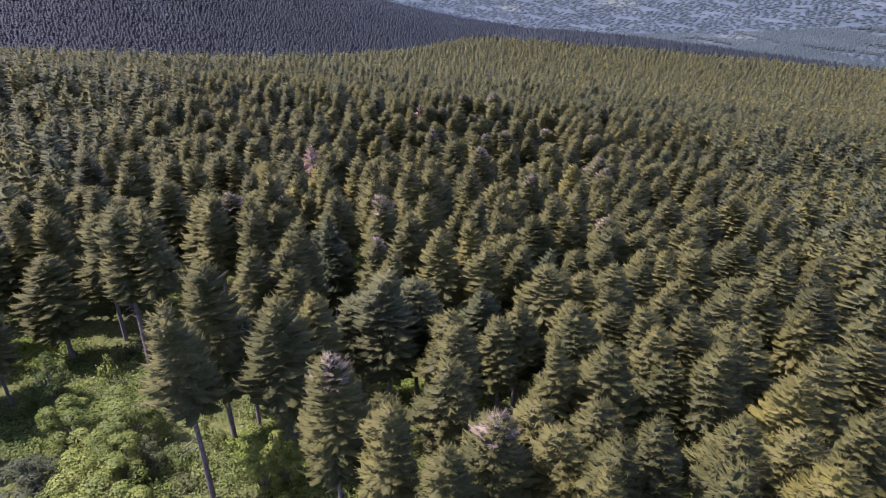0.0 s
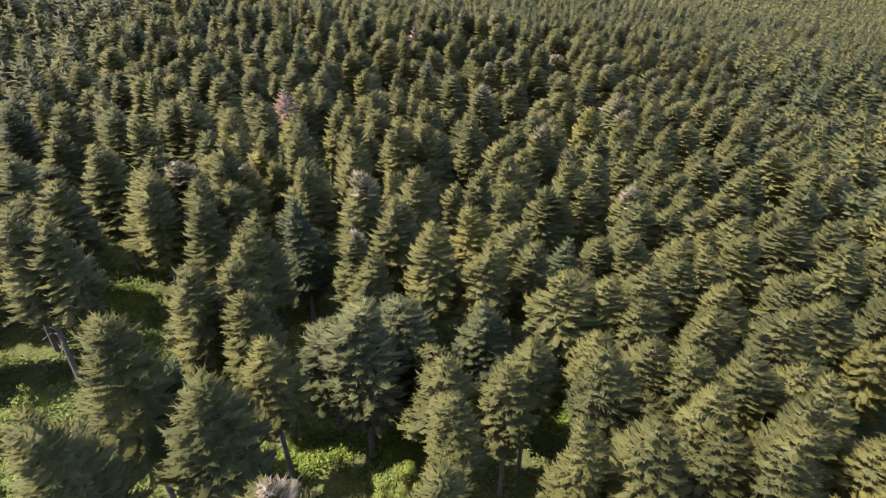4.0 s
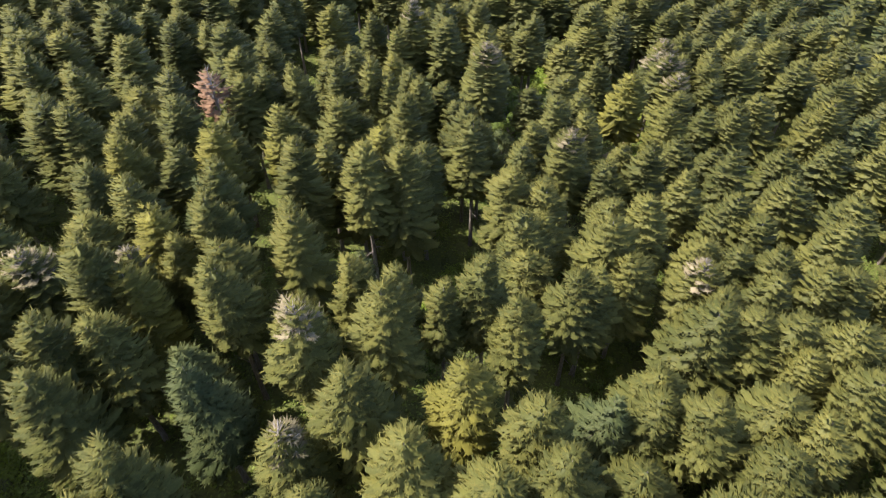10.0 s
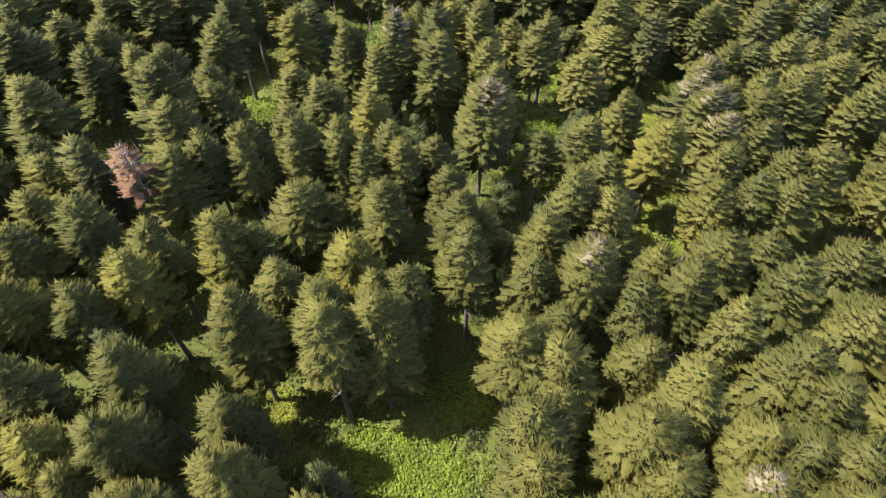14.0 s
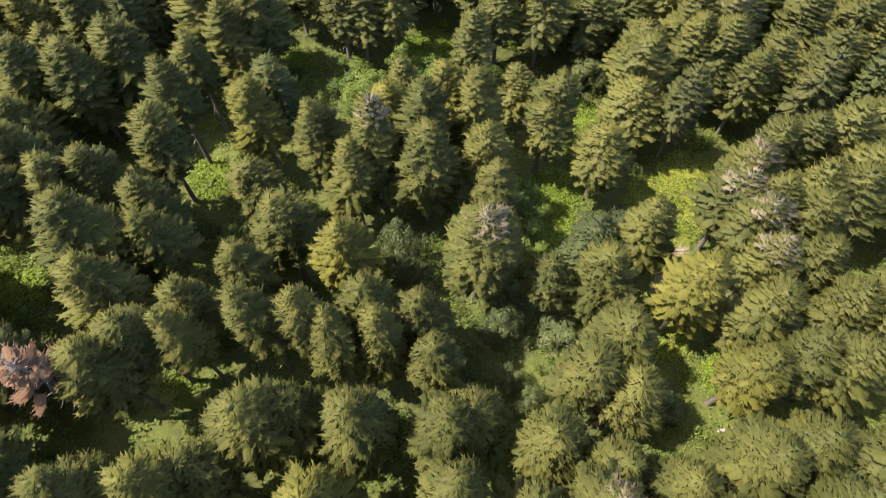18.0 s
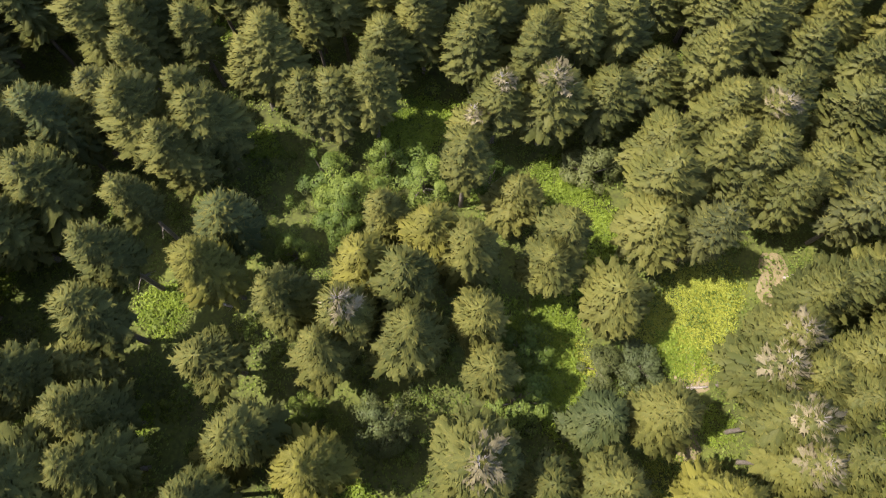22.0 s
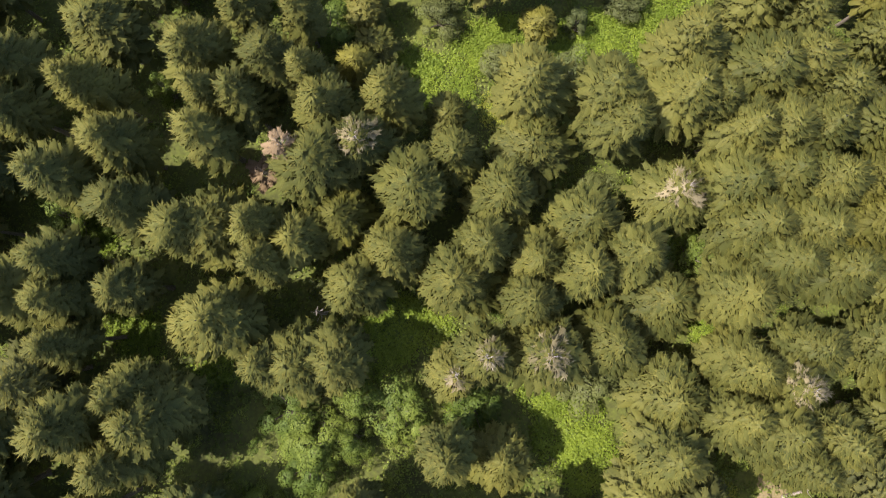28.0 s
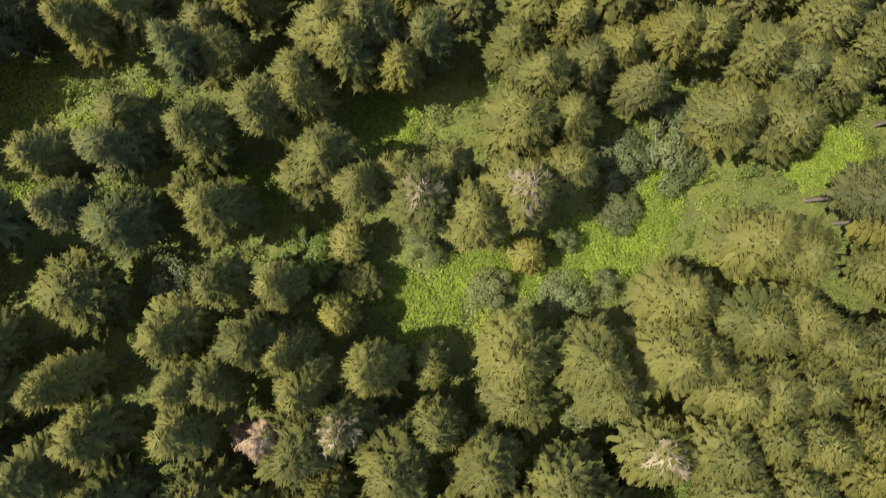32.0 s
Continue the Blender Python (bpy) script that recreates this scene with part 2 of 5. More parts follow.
# ---- trees ----
def limb_pads(rng, whorls, height, base, radius, power, gap=0.95, most=17, twigs=21, segments=3, thin=0.0, top_only=None, droop=0.0, young=1.0, twig=1.0, inner=0.30, pad=1.0):
    """Whorls of fir limbs round a stem: each limb ends in a flat drooping pad, clothed and fringed with upturned twigs.
    Gives vertices, triangles, the material of each (0: old, 1: young needles) and the normals."""
    verts, tris, kind, normals, n0 = [], [], [], [], 0
    step = (height - base) / whorls
    up = np.array([0.0, 0.0, 1.0])
    gen = np.random.default_rng(rng.randrange(1 << 30))
    lobes = [(rng.uniform(0, 6.28), rng.uniform(0.03, 0.13)) for _ in range(3)]
    sway = [rng.uniform(0, 6.28) for _ in range(4)]
    stations = np.linspace(inner, 1.0, segments + 1)
    for i in range(whorls):
        u = (i + 0.3) / whorls                              # 0 at the top, 1 at the crown's base
        if top_only and u > top_only:
            break
        r = crown_radius(u, radius, power)
        axis = 0.07 * radius * np.array([math.sin(5 * u + sway[0]) + math.sin(11 * u + sway[1]), math.sin(5 * u + sway[2]) + math.sin(11 * u + sway[3]), 0.0])
        limbs = int(min(most, max(4, round(2 * math.pi * r / gap))))
        start = rng.uniform(0, 7)
        for j in range(limbs):
            a = start + 2 * math.pi * (j + rng.uniform(-0.32, 0.32)) / limbs
            if rng.random() < thin * (0.4 + u):
                continue
            uneven = 1 + sum(w * math.sin(n * a + f + 2.5 * u * n) for n, (f, w) in enumerate(lobes, 1))
            length = r * uneven * rng.uniform(0.74, 1.12)
            half = min(0.54, 0.18 + 0.11 * length) * rng.uniform(0.75, 1.2) * pad
            z = height - (height - base) * u + rng.uniform(-0.38, 0.38) * step
            rise = 0.42 * (1 - u) ** 1.2 - 0.20 * u - droop + rng.uniform(-0.12, 0.12)
            d, flat = np.array([math.cos(a), math.sin(a), 0.0]), np.array([-math.sin(a), math.cos(a), 0.0])
            lean = np.array([rng.uniform(-0.2, 0.2), rng.uniform(-0.2, 0.2), 0.0])
            roll, bend = rng.uniform(-0.25, 0.25), rng.uniform(-0.12, 0.12)

            def point(s, v):
                shape = half * (0.30 + 0.70 * np.sin(np.pi * np.clip(0.08 + 0.80 * s, 0, 1)) ** 1.0) * np.where(s > 0.9, 0.75, 1.0)
                x = length * s
                return (axis + d * x[:, None] + flat * (bend * x * s + v * shape)[:, None]
                        + up * (z + length * (rise * s - 0.20 * s ** 2 + 0.20 * s ** 4) + roll * v * shape - 0.30 * v * v * shape)[:, None])

            def normal(s, v):
                return up * 0.62 + d * (0.18 + 0.62 * s)[:, None] + flat * (0.42 * v)[:, None] + lean

            s = np.repeat(stations, 3)
            v = np.tile([-1.0, 0.0, 1.0], segments + 1)
            verts.append(point(s, v)), normals.append(normal(s, v))
            for k in range(segments):
                p, q = n0 + 3 * k, n0 + 3 * k + 3
                tris.append([(p, q, p + 1), (p + 1, q, q + 1), (p + 1, q + 1, p + 2), (p + 2, q + 1, q + 2)])
            kind.append(np.zeros(4 * segments, int))
            n0 += len(s)
            n = int(round(twigs * (0.45 + 0.55 * min(1, length / 2.4))))
            if n:
                s, v = 0.38 + 0.64 * gen.random(n) ** 0.8, gen.uniform(-1, 1, n)
                v = np.sign(v) * np.abs(v) ** 0.7
                foot, nn = point(s, v), normal(np.minimum(s, 1), v) + gen.uniform(-0.35, 0.35, (n, 3))
                turn = 0.95 * v + gen.uniform(-0.35, 0.35, n)
                lift = gen.uniform(0.0, 0.9, n)
                way = d * np.cos(turn)[:, None] + flat * np.sin(turn)[:, None]
                side = flat * np.cos(turn)[:, None] - d * np.sin(turn)[:, None]
                size = gen.uniform(0.28, 0.58, n)[:, None] * twig
                wide = side * gen.uniform(0.04, 0.075, n)[:, None] * twig
                tip = foot + way * size + up * (lift * size[:, 0])[:, None]
                verts.append(np.stack([foot - wide, foot + wide, tip], 1).reshape(-1, 3))
                normals.append(np.repeat(nn, 3, 0))
                tris.append((n0 + np.arange(3 * n)).reshape(-1, 3))
                kind.append((gen.random(n) < young * (0.75 - 0.75 * u)).astype(int))
                n0 += 3 * n
    return (np.concatenate(verts), np.concatenate([np.asarray(t, int).reshape(-1, 3) for t in tris]), np.concatenate(kind), np.concatenate(normals))


def crown_radius(u, radius, power):
    """The crown's half-width at u, from 0 at the top to 1 at its base: a blunt cone over a column."""
    return radius * min(1.0, (u / 0.70) ** power) * (1 - 0.25 * max(0, u - 0.80) / 0.20)


def skirts(rng, tiers, sides, height, base, radius, power, share, young=0.0):
    """The dense body of a crown: overlapping feathered umbrellas of needles, one for each whorl of limbs."""
    verts, tris, kind, normals = [], [], [], []
    step = (height - base) / tiers
    for i in range(tiers):
        u = (i + 0.9) / tiers
        r = share * crown_radius(u, radius, power) * rng.uniform(0.92, 1.08)
        rim = height - step * (i + 1.0)
        n0, turn = len(verts), rng.uniform(0, 6.28)
        ox, oy = rng.uniform(-0.06, 0.06) * r, rng.uniform(-0.06, 0.06) * r
        lobe, lobes = rng.uniform(0, 6.28), rng.choice((2, 3, 5))
        verts.append((ox * 0.5, oy * 0.5, rim + max(0.45 * r, 0.9 * step)))
        normals.append((0, 0, 1))
        for j in range(sides):
            a = turn + 2 * math.pi * (j + rng.uniform(-0.32, 0.32)) / sides
            q = r * rng.uniform(0.86, 1.12) * (1.0 if j % 2 else 0.89) * (1 + 0.09 * math.sin(lobes * a + lobe))
            verts.append((ox + q * math.cos(a), oy + q * math.sin(a), rim + rng.uniform(-0.16, 0.16) * step + (0.06 * r if j % 2 else 0.0)))
            normals.append((0.75 * math.cos(a) + rng.uniform(-0.22, 0.22), 0.75 * math.sin(a) + rng.uniform(-0.22, 0.22), rng.uniform(0.45, 0.75)))
            kind.append(1 if u < 0.5 and rng.random() < young else 0)
        tris += [(n0, n0 + 1 + j, n0 + 1 + (j + 1) % sides) for j in range(sides)]
    return np.array(verts), np.array(tris), np.array(kind), np.array(normals)


def with_core(crown, core):
    """Fronds and body as one crown."""
    if not len(crown[0]):
        return core
    return (np.concatenate([crown[0], core[0]]), np.concatenate([crown[1], core[1] + len(crown[0])]),
            np.concatenate([crown[2], core[2]]), np.concatenate([crown[3], core[3]]))


def tube(path, radii, sides=7):
    """A tapered round limb along a path: vertices and quads, closed at the end by a point."""
    path = [Vector(p) for p in path]
    verts, quads = [], []
    for i, p in enumerate(path):
        d = (path[min(i + 1, len(path) - 1)] - path[max(i - 1, 0)]).normalized()
        a = d.orthogonal().normalized()
        b = d.cross(a)
        for k in range(sides):
            t = 2 * math.pi * k / sides
            verts.append(p + (a * math.cos(t) + b * math.sin(t)) * radii[i])
    for i in range(len(path) - 1):
        for k in range(sides):
            quads.append((i * sides + k, i * sides + (k + 1) % sides, (i + 1) * sides + (k + 1) % sides, (i + 1) * sides + k))
    return [tuple(v) for v in verts], quads


def tubes(name, runs, material, sides=6):
    verts, quads = [], []
    for path, radii in runs:
        v, q = tube(path, radii, sides)
        quads += [tuple(i + len(verts) for i in f) for f in q]
        verts += v
    return mesh_of(name, verts, [quads], [material], None, True)


def part(name, me, parent, label=""):
    ob = new(name, me)
    ob.parent = parent
    return tagged(ob, label) if label else ob



FIR_H = 19.5                                    # height at which the patterns are drawn
LOOKS = {
    "fir": ((NEEDLE, NEEDLE_TIP), "tall dark-green fir with tiered feathery branches on a straight trunk", "fir tree"),
    "yellow_fir": ((NEEDLE_YELLOW, NEEDLE_TIP), "tall yellowish-green fir with a rounded crown in the stand", "fir tree"),
    "blue_fir": ((NEEDLE_BLUE, NEEDLE_BLUE), "slender blue-green young fir with a pointed crown", "fir tree"),
    "coned_fir": ((NEEDLE, NEEDLE_TIP), "tall fir with a bare grey-brown cone-laden top", "fir tree"),
    "dead_fir": ((NEEDLE_DEAD, NEEDLE_DEAD), "withered fir with pinkish-brown dead needles", "dead tree"),
    "red_fir": ((NEEDLE_RED, NEEDLE_DEAD), "dying fir with a rust-red crown among green firs", "dead tree"),
    "broadleaf": ((BROADLEAF,), "fresh green broadleaf tree with a billowing crown in a gap", "broadleaf tree"),
    "grey_bush": ((BROADLEAF_GREY,), "grey-green leafy bush between the firs", "bush"),
    "grey_fir": ((NEEDLE_GREY, NEEDLE_GREY), "broad grey-green fir with drooping branches among darker firs", "fir tree"),
    "dark_bush": ((BROADLEAF_DARK,), "dark green rounded bush in a weedy opening", "bush"),
    "bright_bush": ((BRIGHT_LEAF,), "bright light-green bush at the edge of an opening", "bush"),
}
GROUPS = {"fir": "firs of the forest", "yellow_fir": "firs of the forest", "blue_fir": "firs of the forest", "coned_fir": "firs of the forest",
          "dead_fir": "dead firs", "red_fir": "dead firs", "broadleaf": "broadleaf trees in the gaps", "grey_fir": "firs of the forest"}
THINGS = {"fir": "fir_tree", "yellow_fir": "fir_tree", "blue_fir": "fir_tree", "coned_fir": "fir_tree", "dead_fir": "dead_fir_tree",
          "red_fir": "dead_fir_tree", "broadleaf": "broadleaf_tree", "grey_fir": "fir_tree", "grey_bush": "bush", "dark_bush": "bush", "bright_bush": "bush"}


def stem_run(rng, height, foot):
    bend = [rng.uniform(-0.12, 0.12) for _ in range(4)]
    path = [(bend[0] * s * 2, bend[1] * s * 2, height * s) for s in (0, 0.03, 0.25, 0.5, 0.75, 0.97)]
    return path, [foot * 1.35, foot, foot * 0.82, foot * 0.6, foot * 0.33, 0.03]


def make_fir(kind, variant, reach):
    """A fir with limbs of the given reach: trunk with bare lower limbs, needle crown; some with a cone-laden top."""
    rng = random.Random(100 * len(kind) + variant + int(10 * reach))
    mats, label, category = LOOKS[kind]
    root = tagged(new(THINGS[kind]), label, category, GROUPS[kind])
    base = FIR_H * (rng.uniform(0.32, 0.54) if kind not in ("dead_fir", "red_fir") else 0.68)
    runs = [stem_run(rng, FIR_H, 0.30)]
    for i in range(16):
        z, a, n = rng.uniform(base * 0.55, FIR_H * 0.8), rng.uniform(0, 6.3), rng.uniform(0.8, 1.7)
        c, s = math.cos(a), math.sin(a)
        runs.append(([(0, 0, z), (c * n * 0.6, s * n * 0.6, z + 0.05), (c * n, s * n, z - 0.12)], [0.06, 0.04, 0.01]))
    part("trunk", tubes("trunk", runs, BARK, 6), root, "grey-brown bark with bare dead lower limbs")
    sparse = kind in ("dead_fir", "red_fir")
    power = {"blue_fir": 0.78}.get(kind, rng.uniform(0.44, 0.60))
    whorls = round((FIR_H - base) / rng.uniform(0.56, 0.66))
    if sparse:
        crown = limb_pads(rng, whorls, FIR_H, base, reach, power, 1.5, 8, 12, thin=0.45, inner=0.45)
    else:
        crown = limb_pads(rng, whorls, FIR_H, base, reach, power, droop=rng.uniform(-0.06, 0.08), thin=0.07)
        crown = with_core(crown, skirts(rng, 9, 14, FIR_H - 0.8, base + 0.3, reach, power, 0.60, 0.0))
    part("crown", leaf_mesh("crown", crown, list(mats)), root)
    if kind == "coned_fir" or sparse:
        runs = [([(0, 0, FIR_H - 6), (0, 0, FIR_H - 2), (0, 0, FIR_H + 0.3)], [0.16, 0.10, 0.03])]
        for i in range(34 if sparse else 26):
            a, u = rng.uniform(0, 6.3), rng.uniform(0.0, 0.16 if not sparse else 0.6)
            c, s, n, z = math.cos(a), math.sin(a), (0.55 + 6.5 * min(u, 0.26)) * rng.uniform(0.5, 1.0), FIR_H - 13 * u
            runs.append(([(0, 0, z), (c * n * 0.55, s * n * 0.55, z + 0.40), (c * n, s * n, z + 0.75)], [0.04, 0.028, 0.010]))
        part("bare_top", tubes("bare_top", runs, DEADWOOD, 4), root, "bleached bare twigs")
    if kind == "coned_fir":
        cones = limb_pads(rng, whorls, FIR_H + 0.15, base, reach * 1.01, power, 1.3, 10, 20, thin=0.25, top_only=0.24, inner=0.5)
        part("cone_top", leaf_mesh("cone_top", cones, [CONES, CONES]), root, "grey-brown cones on thinning twigs")
    return root


def leaf_cloud(rng, clumps, leaves, size):
    """Leaves on the shells of clumps: (centre, radius) each; every leaf a folded pair of triangles."""
    verts, faces, normals = [], [], []
    for (cx, cy, cz), rad in clumps:
        for _ in range(leaves):
            z, a = rng.uniform(-0.55, 1.0), rng.uniform(0, 2 * math.pi)
            s = math.sqrt(max(0.0, 1 - z * z))
            n = Vector((s * math.cos(a), s * math.sin(a), z))
            p = Vector((cx, cy, cz)) + n * rad * rng.uniform(0.72, 1.06)
            soft = n + Vector((cx * 0.25, cy * 0.25, 0.45)) + Vector((rng.uniform(-0.35, 0.35), rng.uniform(-0.35, 0.35), 0))
            n = (n + Vector((rng.uniform(-0.7, 0.7), rng.uniform(-0.7, 0.7), rng.uniform(-0.2, 0.8)))).normalized()
            u = n.orthogonal().normalized()
            u.rotate(Matrix.Rotation(rng.uniform(0, 6.28), 3, n))
            w = n.cross(u)
            l = size * rng.uniform(0.7, 1.35)
            i = len(verts)
            verts += [p - u * l, p + w * l * 0.55 - n * l * 0.15, p + u * l * 1.1 - n * l * 0.25, p - w * l * 0.55 - n * l * 0.15]
            faces += [(i, i + 1, i + 2), (i, i + 2, i + 3)]
            normals += [tuple(soft)] * 4
    return np.array([tuple(v) for v in verts]), np.array(faces), np.zeros(len(faces), int), np.array(normals)


def make_broadleaf(kind, variant):
    """A round-crowned leafy tree or bush, drawn 8 m high and 2.5 m in radius."""
    rng = random.Random(700 + 31 * len(kind) + variant)
    mats, label, category = LOOKS[kind]
    root = tagged(new(THINGS[kind]), label, category, GROUPS.get(kind, "bushes of the undergrowth"))
    clumps, runs = [], []
    for i in range(34):
        a, r, z = rng.uniform(0, 6.3), 1.9 * math.sqrt(rng.random()), rng.uniform(0.25, 1.0)
        x, y = r * math.cos(a), r * math.sin(a)
        h = 8 * z * (1 - 0.42 * (r / 2.0) ** 2) - 0.7
        clumps.append(((x, y, h), rng.uniform(0.45, 0.80)))
        if i % 2 == 0:
            runs.append(([(x * 0.05, y * 0.05, 0.0), (x * 0.35, y * 0.35, h * 0.45), (x * 0.9, y * 0.9, h)], [0.12, 0.08, 0.02]))
    runs.append(([(0, 0, -0.2), (0.05, 0, 2.0), (0.0, 0.1, 5.0)], [0.17, 0.13, 0.05]))
    part("trunk", tubes("trunk", runs[-1:], BARK, 7), root, "short brown stem")
    part("limbs", tubes("limbs", runs[:-1], BARK, 4), root, "spreading limbs")
    part("crown", leaf_mesh("crown", leaf_cloud(rng, clumps, 230, 0.080), list(mats)), root)
    return root


PATTERNS, PLANTED = {}, []
VARIANTS = {"fir": 7, "yellow_fir": 3, "blue_fir": 3, "coned_fir": 4, "broadleaf": 4}


def plant(kind, x, y, height, radius):
    """One tree or bush, standing on the ground."""
    rng = random.Random(int(x * 131) * 7919 + int(y * 173))
    variant = rng.randrange(VARIANTS.get(kind, 2))
    wide = kind not in ("broadleaf", "grey_bush", "dark_bush", "bright_bush")
    if wide:
        radius = min(4.5, 0.9 * radius + 0.5)
    reach = 2.8 if radius < 3.4 else 3.9                   # the pattern's own limbs
    scale = (radius / reach, radius / reach, height / FIR_H) if wide else (radius / 2.3, radius / 2.3, height / 8.0)
    m = Matrix.LocRotScale((x, y, float(ground(x, y)) - 0.15),
                           Euler((rng.uniform(-0.02, 0.02), rng.uniform(-0.02, 0.02), rng.uniform(0, 6.28))), scale)
    key = (kind, variant, reach)
    if key in PATTERNS:
        copy_thing(PATTERNS[key], m @ Matrix.Diagonal((*(1 / s for s in PATTERNS[key].scale), 1)))
    else:
        first = make_fir(kind, variant, reach) if wide else make_broadleaf(kind, variant)
        PATTERNS[key] = first
        first.matrix_basis = m
    PLANTED.append((x, y, radius))


OPENINGS = []


def opening(kind, x, y, radius):
    """A gap in the canopy where weeds, grass or bare soil show."""
    OPENINGS.append((kind, x, y, radius))

# ---- openings in the canopy ----
opening("weeds", 8.0, 231.9, 3.6)
opening("weeds", 4.8, 234.3, 2.8)
opening("weeds", 12.5, 237.2, 3.0)
opening("weeds", 22.0, 236.8, 2.6)
opening("weeds", 18.1, 238.6, 3.6)
opening("weeds", 25.6, 238.0, 3.3)
opening("weeds", 32.6, 239.7, 3.4)
opening("weeds", 37.4, 242.1, 3.0)
opening("weeds", -14.4, 246.0, 3.2)
opening("weeds", 2.5, 256.5, 3.7)
opening("weeds", -28.7, 257.0, 2.9)
opening("grass", -42.6, 258.6, 3.6)
opening("weeds", -35.8, 252.8, 2.9)
opening("weeds", -41.1, 247.4, 2.1)
opening("weeds", 38.5, 246.9, 3.8)
opening("grass", 49.1, 237.0, 3.4)
opening("weeds", 61.8, 253.3, 4.0)
opening("weeds", 67.2, 254.4, 3.2)
opening("weeds", -25.6, 215.6, 2.0)
opening("weeds", -34.0, 211.9, 2.7)
opening("weeds", 7.0, 201.8, 2.8)
opening("weeds", 43.4, 201.6, 2.9)
opening("grass", 15.9, 229.1, 2.1)
opening("weeds", 15.5, 238.1, 3.7)
opening("weeds", 28.6, 239.8, 3.8)
opening("weeds", 2.8, 201.3, 3.5)
opening("weeds", -28.0, 201.5, 2.7)
opening("weeds", -26.9, 198.2, 2.3)
opening("weeds", 24.6, 188.8, 4.2)
opening("weeds", 21.1, 193.7, 2.8)
opening("weeds", 26.7, 184.7, 3.5)
opening("weeds", 11.2, 191.7, 2.1)
opening("grass", 38.3, 175.5, 4.2)
opening("grass", 41.6, 179.0, 3.2)
opening("grass", 34.4, 172.7, 2.8)
opening("grass", 37.6, 170.1, 2.7)
opening("soil", 50.6, 181.9, 2.2)
opening("soil", 49.9, 178.3, 2.5)
opening("soil", 37.2, 167.1, 2.4)
opening("weeds", 14.3, 173.9, 2.0)
opening("grass", 21.5, 168.1, 2.7)
opening("weeds", -17.9, 196.5, 2.1)
opening("weeds", 18.7, 166.3, 3.3)
opening("weeds", 17.7, 169.2, 4.4)
opening("weeds", 21.6, 163.1, 3.5)
opening("grass", 32.2, 153.4, 3.3)
opening("weeds", 41.0, 147.0, 3.9)
opening("weeds", -26.9, 173.8, 2.5)
opening("weeds", -37.7, 162.4, 2.0)
opening("weeds", -47.1, 176.6, 2.5)
opening("weeds", 1.0, 199.1, 3.3)
opening("weeds", -28.1, 160.7, 2.3)
opening("weeds", -3.5, 151.4, 2.6)
opening("weeds", -45.2, 154.3, 3.4)
opening("soil", 34.5, 159.3, 2.3)
opening("weeds", -24.4, 144.5, 1.3)
opening("weeds", 21.1, 174.9, 3.4)
opening("weeds", -3.2, 114.2, 3.7)
opening("weeds", 1.8, 113.1, 3.7)
opening("weeds", 35.5, 170.0, 2.5)
opening("weeds", 38.5, 161.1, 1.9)
opening("grass", -14.5, 120.2, 1.9)
opening("weeds", 19.8, 119.9, 1.7)
opening("weeds", 5.7, 122.5, 3.1)
opening("weeds", 0.6, 108.9, 1.5)
opening("weeds", -43.8, 92.8, 3.0)
opening("grass", -43.1, 85.3, 2.1)
opening("weeds", -11.9, 67.6, 2.9)
opening("weeds", -3.9, 67.3, 2.3)
opening("weeds", -25.5, 73.0, 2.4)
opening("weeds", -41.5, 89.2, 2.9)
opening("weeds", -14.6, 64.4, 2.2)
opening("glade", -45.9, 91.1, 3.7)
opening("glade", -39.5, 84.6, 4.2)
opening("glade", -47.5, 99.5, 4.0)
opening("glade", -41.0, 78.1, 3.9)
opening("glade", -35.2, 74.8, 3.7)
opening("glade", -35.6, 85.1, 3.5)
opening("glade", -20.8, 65.4, 2.8)
opening("weeds", -4.9, 70.7, 3.9)
opening("weeds", 3.6, 71.4, 3.1)
opening("weeds", 14.7, 72.4, 2.4)
opening("weeds", -20.4, 56.8, 3.9)
opening("weeds", -15.4, 51.1, 3.6)
opening("weeds", -58.4, 76.8, 4.0)
opening("glade", -53.6, 74.0, 4.7)
opening("glade", -43.6, 66.0, 4.3)
opening("glade", -38.1, 54.7, 4.4)
opening("glade", -47.9, 58.6, 4.6)
opening("glade", -20.8, 53.5, 3.7)
opening("glade", -29.1, 51.1, 3.6)
opening("glade", -10.9, 49.7, 3.0)
opening("gap", 22.6, 236.8, 1.6)
opening("gap", 29.8, 238.7, 1.6)
opening("gap", 28.4, 238.2, 1.6)
opening("gap", 27.2, 237.8, 1.6)
opening("gap", 3.2, 253.5, 1.7)
opening("gap", 3.6, 252.0, 1.7)
opening("gap", 3.9, 250.8, 1.7)
opening("gap", -39.7, 257.1, 1.7)
opening("gap", -36.7, 255.5, 1.7)
opening("gap", -33.6, 253.9, 1.7)
opening("gap", -31.2, 252.6, 1.7)
opening("gap", 35.0, 245.1, 1.8)
opening("gap", 33.2, 244.2, 1.8)
opening("gap", 31.8, 243.4, 1.8)
opening("gap", 44.5, 236.4, 1.6)
opening("gap", 42.1, 236.0, 1.6)
opening("gap", 40.2, 235.8, 1.6)
opening("gap", 58.8, 252.1, 1.9)
opening("gap", 55.7, 250.8, 1.9)
opening("gap", 52.5, 249.5, 1.9)
opening("gap", 50.0, 248.4, 1.9)
opening("gap", 7.4, 229.8, 1.7)
opening("gap", 7.5, 228.1, 1.7)
opening("gap", 7.5, 226.8, 1.7)
opening("gap", 14.6, 234.1, 1.7)
opening("gap", 14.1, 232.1, 1.7)
opening("gap", 13.7, 230.5, 1.7)
opening("gap", 26.1, 235.6, 1.8)
opening("gap", 24.7, 233.4, 1.8)
